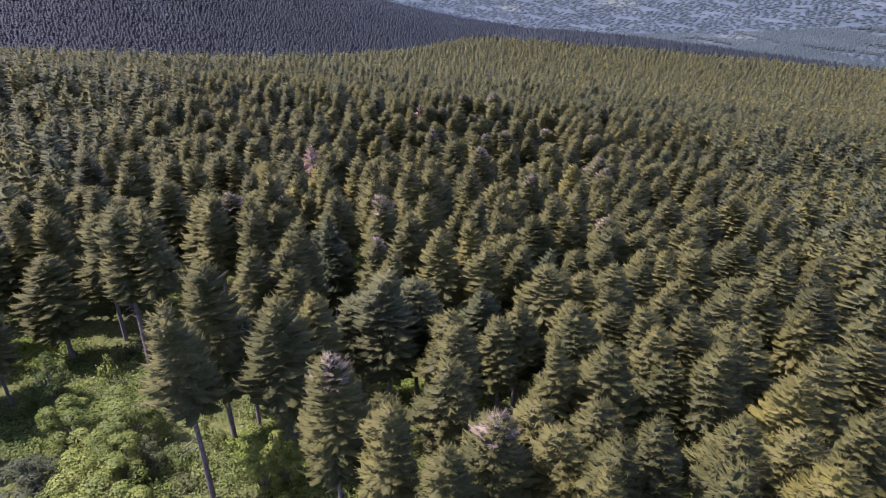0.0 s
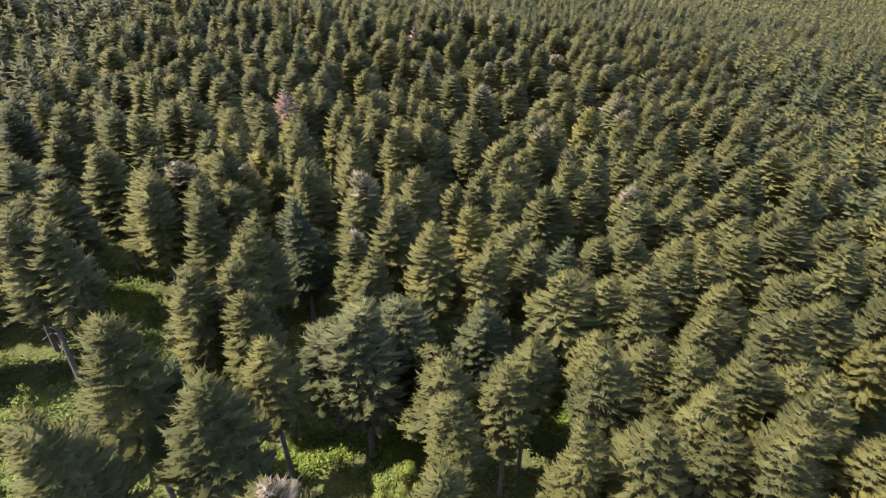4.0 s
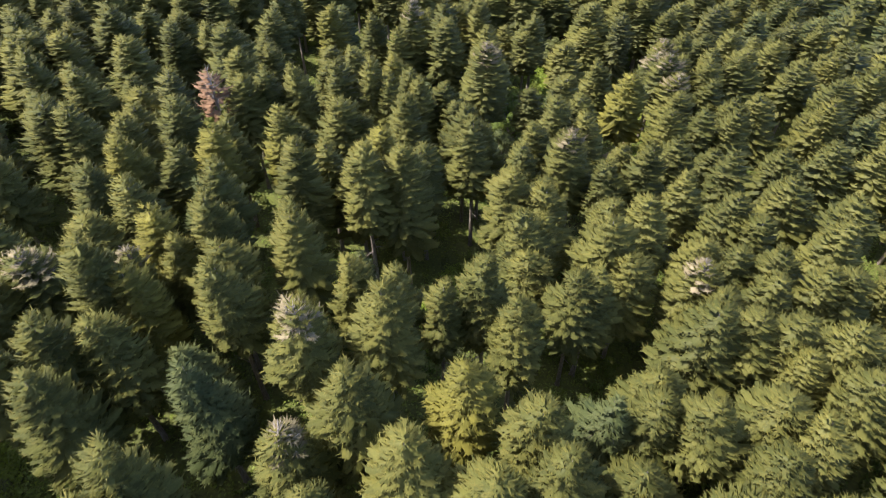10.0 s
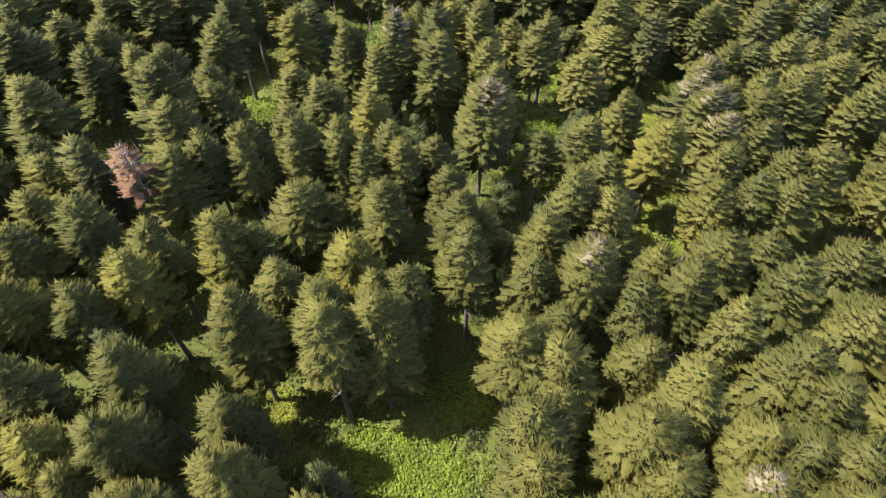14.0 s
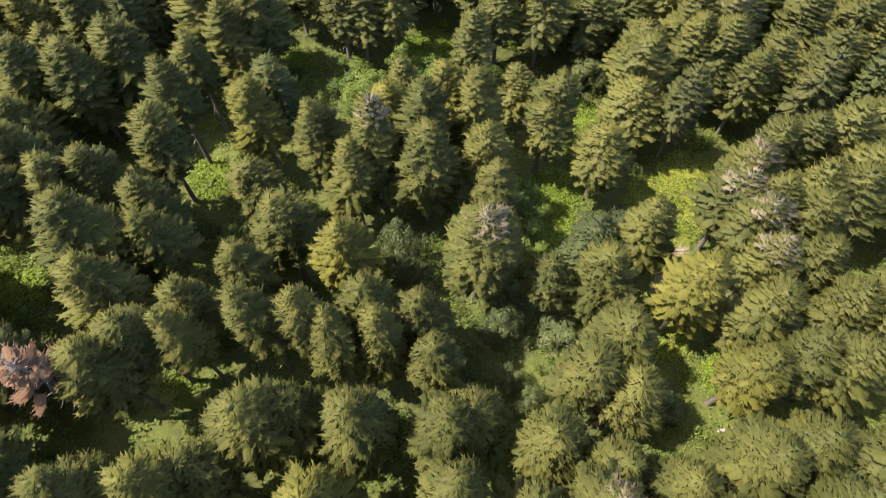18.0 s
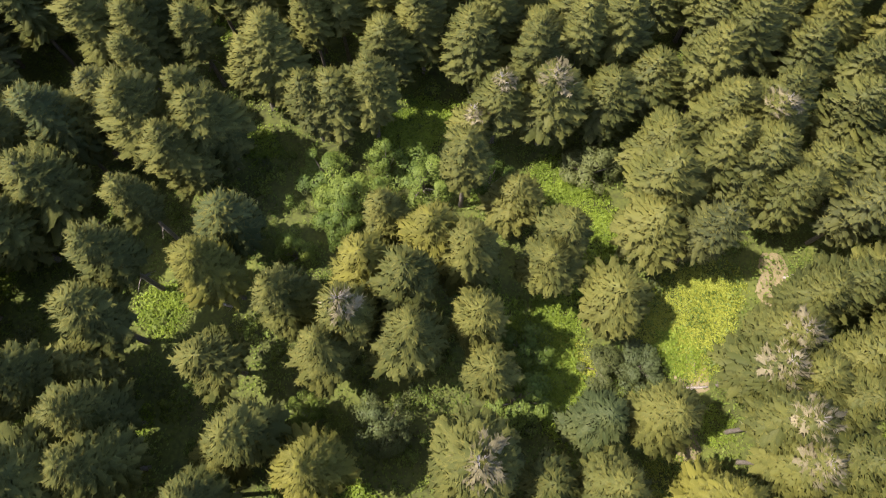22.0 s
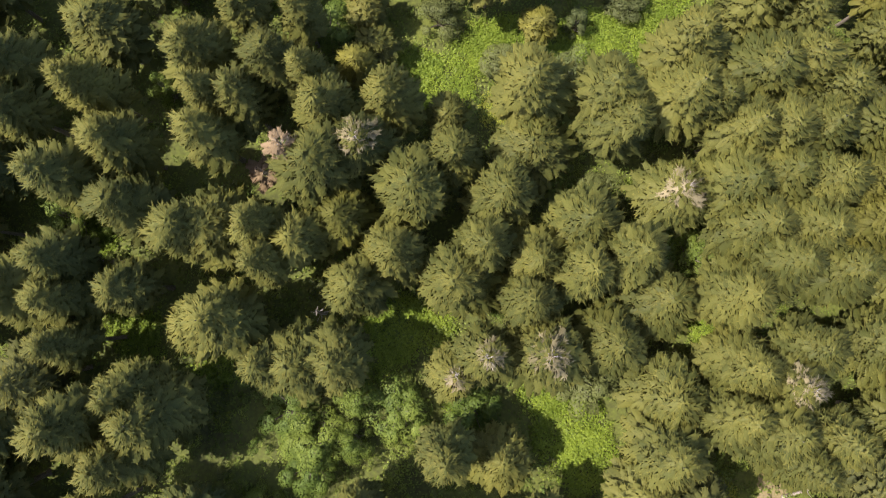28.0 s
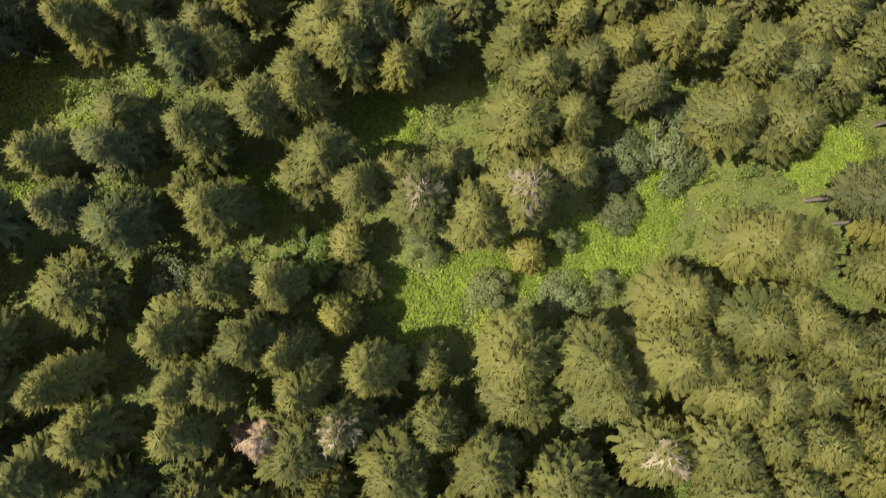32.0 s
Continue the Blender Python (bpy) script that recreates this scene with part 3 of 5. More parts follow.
opening("gap", 23.7, 231.7, 1.8)
opening("gap", 21.7, 191.8, 2.0)
opening("gap", 24.5, 187.2, 1.6)
opening("gap", 23.4, 188.5, 1.6)
opening("gap", 22.5, 189.5, 1.6)
opening("gap", 34.5, 175.0, 1.9)
opening("gap", 32.6, 174.8, 1.9)
opening("gap", 31.0, 174.7, 1.9)
opening("gap", 37.5, 178.1, 1.6)
opening("gap", 35.3, 177.7, 1.6)
opening("gap", 33.6, 177.4, 1.6)
opening("gap", 31.1, 172.6, 1.6)
opening("gap", 29.4, 172.6, 1.6)
opening("gap", 28.0, 172.6, 1.6)
opening("gap", 33.9, 170.3, 1.6)
opening("gap", 32.0, 170.4, 1.6)
opening("gap", 30.4, 170.5, 1.6)
opening("gap", 48.0, 181.4, 1.6)
opening("gap", 45.3, 180.8, 1.6)
opening("gap", 42.6, 180.1, 1.6)
opening("gap", 40.4, 179.7, 1.6)
opening("gap", 47.4, 178.0, 1.6)
opening("gap", 44.8, 177.6, 1.6)
opening("gap", 42.1, 177.2, 1.6)
opening("gap", 40.0, 176.9, 1.6)
opening("gap", 33.6, 167.7, 1.6)
opening("gap", 31.7, 168.0, 1.6)
opening("gap", 30.1, 168.3, 1.6)
opening("gap", 21.0, 185.2, 1.7)
opening("gap", 18.7, 168.8, 1.6)
opening("gap", 23.3, 183.5, 1.7)
opening("gap", 22.1, 180.5, 1.7)
opening("gap", 20.9, 177.6, 1.7)
opening("gap", 19.9, 175.2, 1.7)
opening("gap", 36.3, 170.9, 1.8)
opening("gap", 32.1, 166.8, 1.8)
opening("gap", 16.1, 165.5, 2.0)
opening("gap", 15.3, 163.6, 2.0)
opening("gap", 14.7, 162.1, 2.0)
opening("gap", 19.5, 160.2, 1.6)
opening("gap", 18.4, 158.7, 1.6)
opening("gap", 17.6, 157.5, 1.6)
opening("gap", 28.7, 151.7, 1.6)
opening("gap", 27.0, 150.9, 1.6)
opening("gap", 25.5, 150.2, 1.6)
opening("gap", 36.4, 146.2, 1.8)
opening("gap", 34.0, 145.8, 1.8)
opening("gap", 32.1, 145.5, 1.8)
opening("gap", 1.3, 195.6, 1.6)
opening("gap", 1.6, 191.9, 1.6)
opening("gap", 1.9, 188.1, 1.6)
opening("gap", 2.1, 185.1, 1.6)
opening("gap", 22.3, 178.0, 1.7)
opening("gap", 20.9, 173.2, 1.7)
opening("gap", 34.1, 143.7, 1.7)
opening("gap", 31.6, 141.5, 1.7)
opening("gap", 29.7, 139.8, 1.7)
opening("gap", 17.1, 164.7, 1.9)
opening("gap", 16.2, 161.2, 1.9)
opening("gap", 15.2, 157.7, 1.9)
opening("gap", 14.5, 154.9, 1.9)
opening("gap", -41.9, 151.8, 1.6)
opening("gap", -38.4, 149.2, 1.6)
opening("gap", -34.9, 146.6, 1.6)
opening("gap", -32.1, 144.6, 1.6)
opening("gap", 32.6, 156.5, 1.6)
opening("gap", 30.4, 153.5, 1.6)
opening("gap", 28.3, 150.5, 1.6)
opening("gap", 26.6, 148.2, 1.6)
opening("gap", 20.0, 171.1, 1.6)
opening("gap", 18.9, 167.1, 1.6)
opening("gap", 17.7, 163.1, 1.6)
opening("gap", 16.8, 159.9, 1.6)
opening("gap", -2.2, 109.9, 1.7)
opening("gap", -1.7, 107.8, 1.7)
opening("gap", -1.3, 106.0, 1.7)
opening("gap", 2.0, 109.0, 1.7)
opening("gap", 2.1, 106.9, 1.7)
opening("gap", 2.2, 105.2, 1.7)
opening("gap", -13.2, 117.7, 1.6)
opening("gap", -11.8, 115.1, 1.6)
opening("gap", -10.5, 112.5, 1.6)
opening("gap", -9.4, 110.4, 1.6)
opening("gap", -39.3, 80.3, 1.6)
opening("gap", -35.1, 74.8, 1.6)
opening("gap", -30.9, 69.3, 1.6)
opening("gap", -27.5, 64.9, 1.6)
opening("gap", -41.8, 85.6, 1.7)
opening("gap", -37.4, 79.7, 1.7)
opening("gap", -32.9, 73.7, 1.7)
opening("gap", -29.3, 68.8, 1.7)
opening("gap", -35.9, 79.6, 1.9)
opening("gap", -25.1, 64.4, 1.9)
opening("gap", -43.3, 93.3, 1.9)
opening("gap", -34.2, 79.9, 1.9)
opening("gap", -37.3, 73.6, 1.8)
opening("gap", -33.3, 68.8, 1.8)
opening("gap", -29.2, 64.0, 1.8)
opening("gap", -26.0, 60.2, 1.8)
opening("gap", -31.9, 70.6, 1.7)
opening("gap", -28.5, 66.1, 1.7)
opening("gap", -25.0, 61.6, 1.7)
opening("gap", -22.2, 58.0, 1.7)
opening("gap", -32.4, 80.0, 1.6)
opening("gap", -28.9, 74.6, 1.6)
opening("gap", -25.4, 69.1, 1.6)
opening("gap", -22.6, 64.7, 1.6)
opening("gap", -3.9, 56.0, 1.8)
opening("gap", -3.4, 48.3, 1.8)
opening("gap", -2.9, 42.2, 1.8)
opening("gap", -18.4, 51.0, 1.8)
opening("gap", -16.2, 44.9, 1.8)
opening("gap", -14.0, 38.9, 1.8)
opening("gap", -12.3, 34.1, 1.8)
opening("gap", -13.8, 45.9, 1.7)
opening("gap", -12.2, 40.4, 1.7)
opening("gap", -10.5, 35.0, 1.7)
opening("gap", -9.2, 30.7, 1.7)
opening("gap", -52.8, 69.5, 1.9)
opening("gap", -46.8, 61.6, 1.9)
opening("gap", -40.6, 53.4, 1.9)
opening("gap", -35.6, 46.9, 1.9)
opening("gap", -48.5, 66.9, 2.2)
opening("gap", -42.9, 59.1, 2.2)
opening("gap", -37.2, 51.3, 2.2)
opening("gap", -32.6, 44.9, 2.2)
opening("gap", -39.3, 59.5, 2.0)
opening("gap", -34.7, 52.5, 2.0)
opening("gap", -30.0, 45.5, 2.0)
opening("gap", -26.3, 39.9, 2.0)
opening("gap", -34.3, 49.2, 2.1)
opening("gap", -30.2, 43.4, 2.1)
opening("gap", -26.2, 37.6, 2.1)
opening("gap", -23.0, 33.0, 2.1)
opening("gap", -43.2, 52.9, 2.2)
opening("gap", -38.1, 46.6, 2.2)
opening("gap", -33.0, 40.4, 2.2)
opening("gap", -28.9, 35.4, 2.2)
opening("gap", -18.7, 48.1, 1.7)
opening("gap", -16.5, 42.4, 1.7)
opening("gap", -14.3, 36.7, 1.7)
opening("gap", -12.5, 32.2, 1.7)
opening("gap", -26.2, 46.0, 1.7)
opening("gap", -23.1, 40.5, 1.7)
opening("gap", -20.0, 35.1, 1.7)
opening("gap", -17.6, 30.9, 1.7)
opening("gap", -4.2, 59.7, 1.7)
opening("gap", -3.7, 52.5, 1.7)
opening("gap", -3.2, 45.3, 1.7)
opening("gap", -2.8, 39.6, 1.7)

# ---- single trees and bushes: kind, place, height, crown radius ----
plant("fir", 12.0, 33.4, 19.5, 2.20)
plant("fir", -0.2, 34.8, 19.5, 2.44)
plant("yellow_fir", 30.1, 36.6, 19.5, 2.90)
plant("fir", 13.3, 38.3, 19.5, 2.66)
plant("bright_bush", -24.9, 38.8, 8.0, 3.14)
plant("coned_fir", 4.6, 38.9, 19.8, 3.25)
plant("fir", -4.5, 39.4, 19.5, 2.37)
plant("bright_bush", -22.9, 39.5, 8.0, 2.65)
plant("bright_bush", -16.8, 39.7, 8.0, 2.13)
plant("bright_bush", -34.5, 40.0, 8.0, 3.20)
plant("fir", 17.5, 40.4, 19.5, 2.77)
plant("bright_bush", -26.8, 40.8, 8.0, 3.25)
plant("fir", 10.0, 40.9, 18.4, 2.70)
plant("fir", 30.3, 40.9, 19.5, 2.82)
plant("fir", 24.7, 41.1, 19.5, 3.14)
plant("fir", 4.5, 43.0, 17.1, 2.85)
plant("fir", 38.0, 44.4, 19.5, 3.35)
plant("coned_fir", -9.8, 44.6, 20.6, 3.29)
plant("bright_bush", -32.0, 44.6, 8.0, 4.03)
plant("bright_bush", -35.0, 46.2, 8.0, 3.54)
plant("fir", 27.7, 46.4, 15.8, 3.89)
plant("fir", 8.5, 46.5, 17.2, 3.00)
plant("fir", 0.5, 47.5, 19.2, 3.06)
plant("fir", -23.4, 47.8, 24.0, 3.13)
plant("grey_bush", -41.6, 47.9, 6.0, 3.09)
plant("fir", -6.0, 48.1, 14.8, 3.00)
plant("yellow_fir", 33.3, 48.4, 19.5, 3.56)
plant("bright_bush", -18.4, 48.7, 8.0, 2.15)
plant("bright_bush", -33.6, 49.9, 8.0, 3.12)
plant("bright_bush", -35.8, 50.8, 8.0, 3.16)
plant("bright_bush", -16.7, 50.9, 8.0, 2.55)
plant("dark_bush", -31.2, 51.5, 5.5, 1.96)
plant("fir", -15.8, 52.9, 22.5, 3.94)
plant("fir", 11.4, 53.7, 19.5, 2.31)
plant("fir", 27.9, 53.8, 20.0, 2.85)
plant("fir", 16.7, 53.9, 19.5, 3.83)
plant("fir", 1.8, 55.8, 20.0, 2.37)
plant("fir", 40.4, 55.8, 19.5, 3.20)
plant("fir", 23.7, 55.9, 16.5, 3.25)
plant("bright_bush", -41.4, 56.0, 8.0, 3.39)
plant("bright_bush", -36.0, 57.3, 8.0, 4.14)
plant("fir", 30.8, 57.4, 19.5, 3.25)
plant("fir", 38.5, 57.5, 15.2, 3.79)
plant("fir", -24.2, 57.8, 24.2, 4.00)
plant("fir", 23.0, 58.6, 19.5, 2.85)
plant("bright_bush", -3.5, 58.9, 8.0, 2.51)
plant("fir", 34.6, 61.0, 19.5, 3.02)
plant("blue_fir", -22.3, 61.2, 17.0, 2.20)
plant("fir", 6.5, 61.6, 18.5, 2.70)
plant("fir", 19.4, 61.7, 15.0, 3.17)
plant("fir", -14.3, 62.1, 19.5, 2.64)
plant("fir", 0.6, 62.5, 18.5, 3.04)
plant("fir", 15.0, 62.7, 19.5, 3.02)
plant("fir", 49.3, 62.7, 19.5, 3.99)
plant("broadleaf", -48.0, 63.2, 9.0, 2.97)
plant("fir", 33.3, 63.8, 18.5, 3.20)
plant("fir", 28.3, 64.3, 19.5, 3.48)
plant("fir", 23.5, 64.5, 19.5, 2.84)
plant("fir", 8.6, 64.6, 19.0, 2.20)
plant("fir", 20.4, 66.0, 18.5, 3.26)
plant("grey_fir", -6.8, 66.2, 21.2, 4.40)
plant("broadleaf", -14.9, 66.8, 9.0, 1.75)
plant("fir", -0.1, 67.8, 14.9, 2.83)
plant("fir", 15.6, 68.3, 18.5, 2.69)
plant("fir", 9.3, 68.4, 16.2, 3.13)
plant("fir", -17.8, 69.7, 19.5, 3.32)
plant("grey_fir", -10.6, 69.4, 16.5, 3.80)
plant("fir", -23.2, 70.8, 21.5, 2.69)
plant("fir", -20.0, 72.2, 21.5, 2.76)
plant("grey_fir", -3.6, 71.6, 18.5, 4.20)
plant("fir", 37.2, 73.4, 19.5, 4.07)
plant("fir", 28.8, 73.6, 18.5, 3.33)
plant("fir", -36.9, 74.1, 24.3, 3.00)
plant("blue_fir", 5.1, 74.2, 16.9, 3.40)
plant("fir", -51.7, 74.8, 17.0, 4.43)
plant("fir", -41.2, 74.8, 24.5, 3.00)
plant("fir", 22.9, 76.3, 17.5, 2.93)
plant("fir", 30.6, 76.5, 16.6, 3.94)
plant("fir", 44.3, 77.5, 19.5, 3.55)
plant("fir", 14.5, 77.9, 18.8, 4.35)
plant("fir", -20.7, 78.2, 21.5, 2.90)
plant("fir", 52.4, 79.0, 19.5, 4.81)
plant("fir", 18.9, 79.3, 18.1, 3.00)
plant("fir", -28.5, 80.2, 12.5, 3.00)
plant("fir", 23.7, 80.8, 19.5, 3.20)
plant("fir", 33.6, 81.0, 18.2, 3.27)
plant("fir", -7.4, 81.2, 19.0, 2.56)
plant("yellow_fir", -24.0, 81.9, 12.3, 2.72)
plant("fir", -19.4, 82.0, 22.9, 2.68)
plant("fir", 5.8, 82.4, 20.8, 3.18)
plant("fir", -0.3, 83.4, 21.8, 3.67)
plant("fir", 11.4, 83.5, 20.0, 3.26)
plant("fir", 29.6, 84.9, 18.8, 3.55)
plant("coned_fir", -9.2, 85.3, 19.4, 3.02)
plant("grey_bush", -14.0, 85.5, 6.0, 2.65)
plant("fir", 44.4, 85.6, 17.6, 4.27)
plant("fir", 9.8, 87.4, 20.7, 3.60)
plant("fir", -27.5, 88.1, 21.5, 3.41)
plant("fir", 34.3, 88.4, 19.5, 3.01)
plant("fir", -44.9, 89.2, 21.5, 3.81)
plant("fir", 24.7, 89.2, 20.0, 3.32)
plant("fir", -5.2, 89.4, 22.9, 3.71)
plant("blue_fir", -17.0, 90.0, 22.7, 2.86)
plant("yellow_fir", 4.3, 90.5, 21.5, 2.97)
plant("blue_fir", 16.5, 90.8, 18.0, 3.09)
plant("fir", -34.9, 90.9, 23.2, 3.00)
plant("fir", 21.0, 90.9, 18.5, 3.44)
plant("fir", 31.3, 91.0, 19.5, 4.15)
plant("broadleaf", 27.8, 92.2, 9.0, 1.94)
plant("fir", -51.4, 92.3, 17.0, 4.71)
plant("broadleaf", -33.0, 92.6, 9.0, 2.45)
plant("fir", 40.8, 93.1, 19.5, 3.59)
plant("fir", -30.3, 93.4, 21.5, 3.67)
plant("coned_fir", -9.5, 94.4, 23.5, 2.96)
plant("fir", -26.3, 94.6, 21.5, 3.07)
plant("blue_fir", -20.0, 94.8, 17.5, 2.82)
plant("fir", 22.0, 94.9, 16.6, 3.45)
plant("fir", -2.8, 96.9, 23.7, 3.38)
plant("fir", -62.6, 96.9, 21.5, 3.63)
plant("fir", 37.4, 97.2, 17.7, 3.33)
plant("fir", -68.2, 97.6, 17.0, 3.69)
plant("fir", 49.5, 98.4, 19.5, 5.03)
plant("fir", -38.8, 98.7, 20.0, 5.23)
plant("fir", -11.0, 98.9, 20.0, 3.28)
plant("fir", 56.0, 99.1, 19.5, 4.06)
plant("fir", 9.3, 99.4, 21.3, 2.56)
plant("fir", 41.9, 99.6, 19.5, 3.12)
plant("fir", 36.5, 99.7, 20.0, 3.10)
plant("fir", -17.3, 100.2, 23.1, 2.72)
plant("yellow_fir", -25.6, 100.6, 21.5, 2.63)
plant("fir", -28.5, 100.7, 25.2, 3.56)
plant("fir", 28.5, 100.7, 20.2, 5.17)
plant("fir", 33.1, 101.0, 19.5, 3.55)
plant("fir", 2.3, 101.4, 20.5, 2.20)
plant("fir", -45.9, 102.7, 21.5, 4.95)
plant("coned_fir", -36.0, 102.9, 19.8, 4.13)
plant("fir", -2.2, 103.2, 21.0, 2.48)
plant("fir", 6.5, 103.7, 23.0, 2.74)
plant("fir", -6.6, 104.2, 20.5, 2.24)
plant("coned_fir", -27.4, 104.3, 19.8, 2.49)
plant("fir", 15.9, 104.3, 20.2, 3.26)
plant("fir", -19.0, 104.5, 21.5, 3.81)
plant("fir", 30.8, 105.0, 18.6, 3.67)
plant("fir", 17.9, 105.9, 20.0, 3.00)
plant("fir", -62.7, 106.0, 17.0, 4.63)
plant("fir", 37.3, 106.6, 19.0, 3.81)
plant("fir", -12.1, 107.1, 24.3, 3.26)
plant("fir", -23.9, 107.1, 20.0, 2.31)
plant("coned_fir", 29.6, 107.6, 19.8, 3.48)
plant("fir", 46.3, 108.1, 19.0, 3.46)
plant("blue_fir", -6.3, 108.3, 18.0, 2.20)
plant("fir", 43.0, 108.4, 19.5, 3.88)
plant("fir", 22.5, 109.2, 19.5, 3.55)
plant("fir", 11.3, 109.4, 19.0, 3.21)
plant("yellow_fir", -26.6, 109.6, 21.5, 2.41)
plant("fir", -34.0, 109.7, 19.0, 4.95)
plant("fir", -21.2, 110.0, 23.8, 3.34)
plant("fir", 39.2, 110.6, 19.5, 3.65)
plant("fir", 34.7, 111.7, 19.5, 3.02)
plant("fir", 20.5, 112.1, 22.9, 3.76)
plant("fir", 11.5, 112.5, 22.1, 3.11)
plant("fir", -13.6, 112.7, 20.5, 2.51)
plant("fir", 31.6, 112.8, 19.5, 3.40)
plant("fir", 60.1, 113.7, 19.5, 4.10)
plant("fir", -31.3, 114.3, 21.0, 3.12)
plant("fir", 13.6, 115.1, 20.0, 2.74)
plant("fir", -21.6, 115.3, 24.3, 2.80)
plant("fir", 25.8, 115.9, 22.3, 3.10)
plant("fir", 49.1, 116.0, 19.5, 4.16)
plant("fir", 39.3, 116.8, 19.5, 3.58)
plant("fir", -36.5, 117.7, 20.0, 3.56)
plant("fir", -47.8, 118.7, 21.5, 3.67)
plant("fir", -6.4, 119.4, 25.3, 3.00)
plant("fir", 13.8, 119.6, 21.5, 4.79)
plant("blue_fir", -25.7, 119.7, 17.5, 2.82)
plant("fir", 37.0, 120.2, 20.5, 4.04)
plant("fir", -59.9, 120.2, 21.5, 4.06)
plant("fir", -52.0, 120.8, 21.5, 4.11)
plant("fir", 23.1, 120.9, 18.0, 3.41)
plant("fir", -2.2, 121.2, 24.2, 3.96)
plant("fir", -14.6, 121.2, 23.6, 3.36)
plant("fir", 10.6, 121.2, 22.8, 3.77)
plant("fir", 54.1, 122.3, 19.5, 5.01)
plant("yellow_fir", -34.2, 122.5, 21.5, 3.51)
plant("fir", -28.9, 122.8, 20.5, 2.80)
plant("fir", 15.0, 124.4, 19.0, 3.49)
plant("fir", -8.4, 124.9, 20.5, 3.71)
plant("fir", 33.0, 125.2, 19.7, 3.07)
plant("yellow_fir", -24.9, 126.0, 21.5, 2.79)
plant("fir", 46.9, 126.0, 19.8, 4.50)
plant("fir", -3.3, 126.5, 20.0, 2.35)
plant("fir", -0.1, 127.1, 21.5, 2.70)
plant("fir", -12.2, 127.5, 20.0, 2.91)
plant("fir", 24.2, 127.6, 19.5, 3.20)
plant("fir", -42.8, 128.1, 21.5, 3.95)
plant("fir", 28.8, 128.9, 22.0, 3.34)
plant("fir", -46.3, 129.3, 21.4, 4.35)
plant("fir", -37.5, 129.6, 20.0, 3.40)
plant("coned_fir", 19.1, 130.2, 22.7, 3.48)
plant("fir", 40.5, 130.4, 20.5, 2.88)
plant("yellow_fir", -5.6, 130.6, 21.5, 3.10)
plant("yellow_fir", -18.0, 131.0, 22.3, 2.98)
plant("fir", -25.0, 131.1, 20.0, 2.95)
plant("fir", 6.4, 131.2, 23.6, 2.85)
plant("fir", -31.9, 132.3, 21.2, 3.00)
plant("fir", 26.7, 132.4, 19.5, 3.28)
plant("fir", -15.5, 132.9, 18.5, 2.85)
plant("fir", -48.6, 133.0, 20.0, 4.61)
plant("fir", 20.6, 133.5, 19.0, 3.00)
plant("fir", 65.0, 135.1, 19.5, 5.09)
plant("fir", 34.5, 135.2, 19.5, 3.75)
plant("fir", 14.7, 135.5, 20.5, 3.65)
plant("fir", 50.5, 135.8, 18.5, 4.04)
plant("fir", 58.0, 136.3, 19.5, 5.70)
plant("fir", 41.0, 136.8, 16.7, 3.79)
plant("fir", -11.6, 137.0, 21.5, 3.96)
plant("fir", -2.9, 137.0, 23.3, 3.37)
plant("fir", 5.2, 137.1, 23.2, 3.49)
plant("fir", 7.5, 138.1, 19.0, 3.47)
plant("fir", -8.6, 138.2, 18.5, 3.41)
plant("red_fir", -28.7, 140.2, 22.4, 2.64)
plant("fir", 22.7, 140.8, 19.5, 3.18)
plant("fir", -25.5, 141.6, 21.0, 3.61)
plant("grey_bush", 29.9, 142.3, 6.0, 3.21)
plant("fir", 18.5, 142.5, 21.6, 3.14)
plant("grey_bush", 14.9, 143.3, 6.0, 1.78)
plant("yellow_fir", 36.3, 143.6, 19.7, 2.93)
plant("fir", 4.1, 143.8, 19.0, 2.52)
plant("fir", 46.1, 144.4, 20.5, 3.34)
plant("fir", -19.1, 144.7, 22.5, 2.20)
plant("fir", -22.9, 144.7, 21.5, 2.97)
plant("fir", -5.9, 145.1, 22.2, 2.35)
plant("dark_bush", 12.7, 145.2, 5.5, 1.94)
plant("fir", 42.5, 145.6, 19.0, 3.02)
plant("fir", -1.0, 146.0, 21.5, 2.53)
plant("fir", 23.3, 146.7, 19.5, 3.92)
plant("fir", -8.0, 146.7, 24.0, 2.33)
plant("fir", -12.6, 146.7, 23.0, 2.64)
plant("fir", -19.4, 148.1, 19.9, 3.25)
plant("fir", 3.1, 148.7, 20.0, 3.23)
plant("fir", -59.6, 149.0, 20.0, 5.25)
plant("fir", -2.4, 149.3, 21.5, 3.38)
plant("fir", -27.8, 149.9, 21.5, 3.72)
plant("fir", 39.6, 150.4, 19.5, 3.81)
plant("fir", 53.1, 150.9, 19.5, 4.58)
plant("grey_bush", 19.3, 151.0, 6.0, 3.38)
plant("grey_bush", 11.7, 151.3, 10.5, 2.85)
plant("fir", 49.4, 151.9, 18.5, 3.72)
plant("fir", -55.0, 152.5, 19.5, 5.43)
plant("fir", -59.3, 152.5, 20.0, 5.23)
plant("fir", -46.0, 152.9, 19.5, 4.72)
plant("yellow_fir", 32.0, 153.0, 21.4, 3.60)
plant("fir", -15.7, 153.3, 19.5, 2.64)
plant("fir", 22.3, 154.3, 19.0, 3.52)
plant("fir", 16.8, 154.9, 16.0, 2.57)
plant("fir", -30.6, 155.4, 23.1, 4.43)
plant("fir", -25.2, 156.0, 19.5, 3.49)
plant("yellow_fir", -6.0, 156.2, 19.5, 3.44)
plant("grey_bush", 13.2, 156.3, 6.0, 2.38)
plant("coned_fir", 40.9, 157.0, 19.8, 3.66)
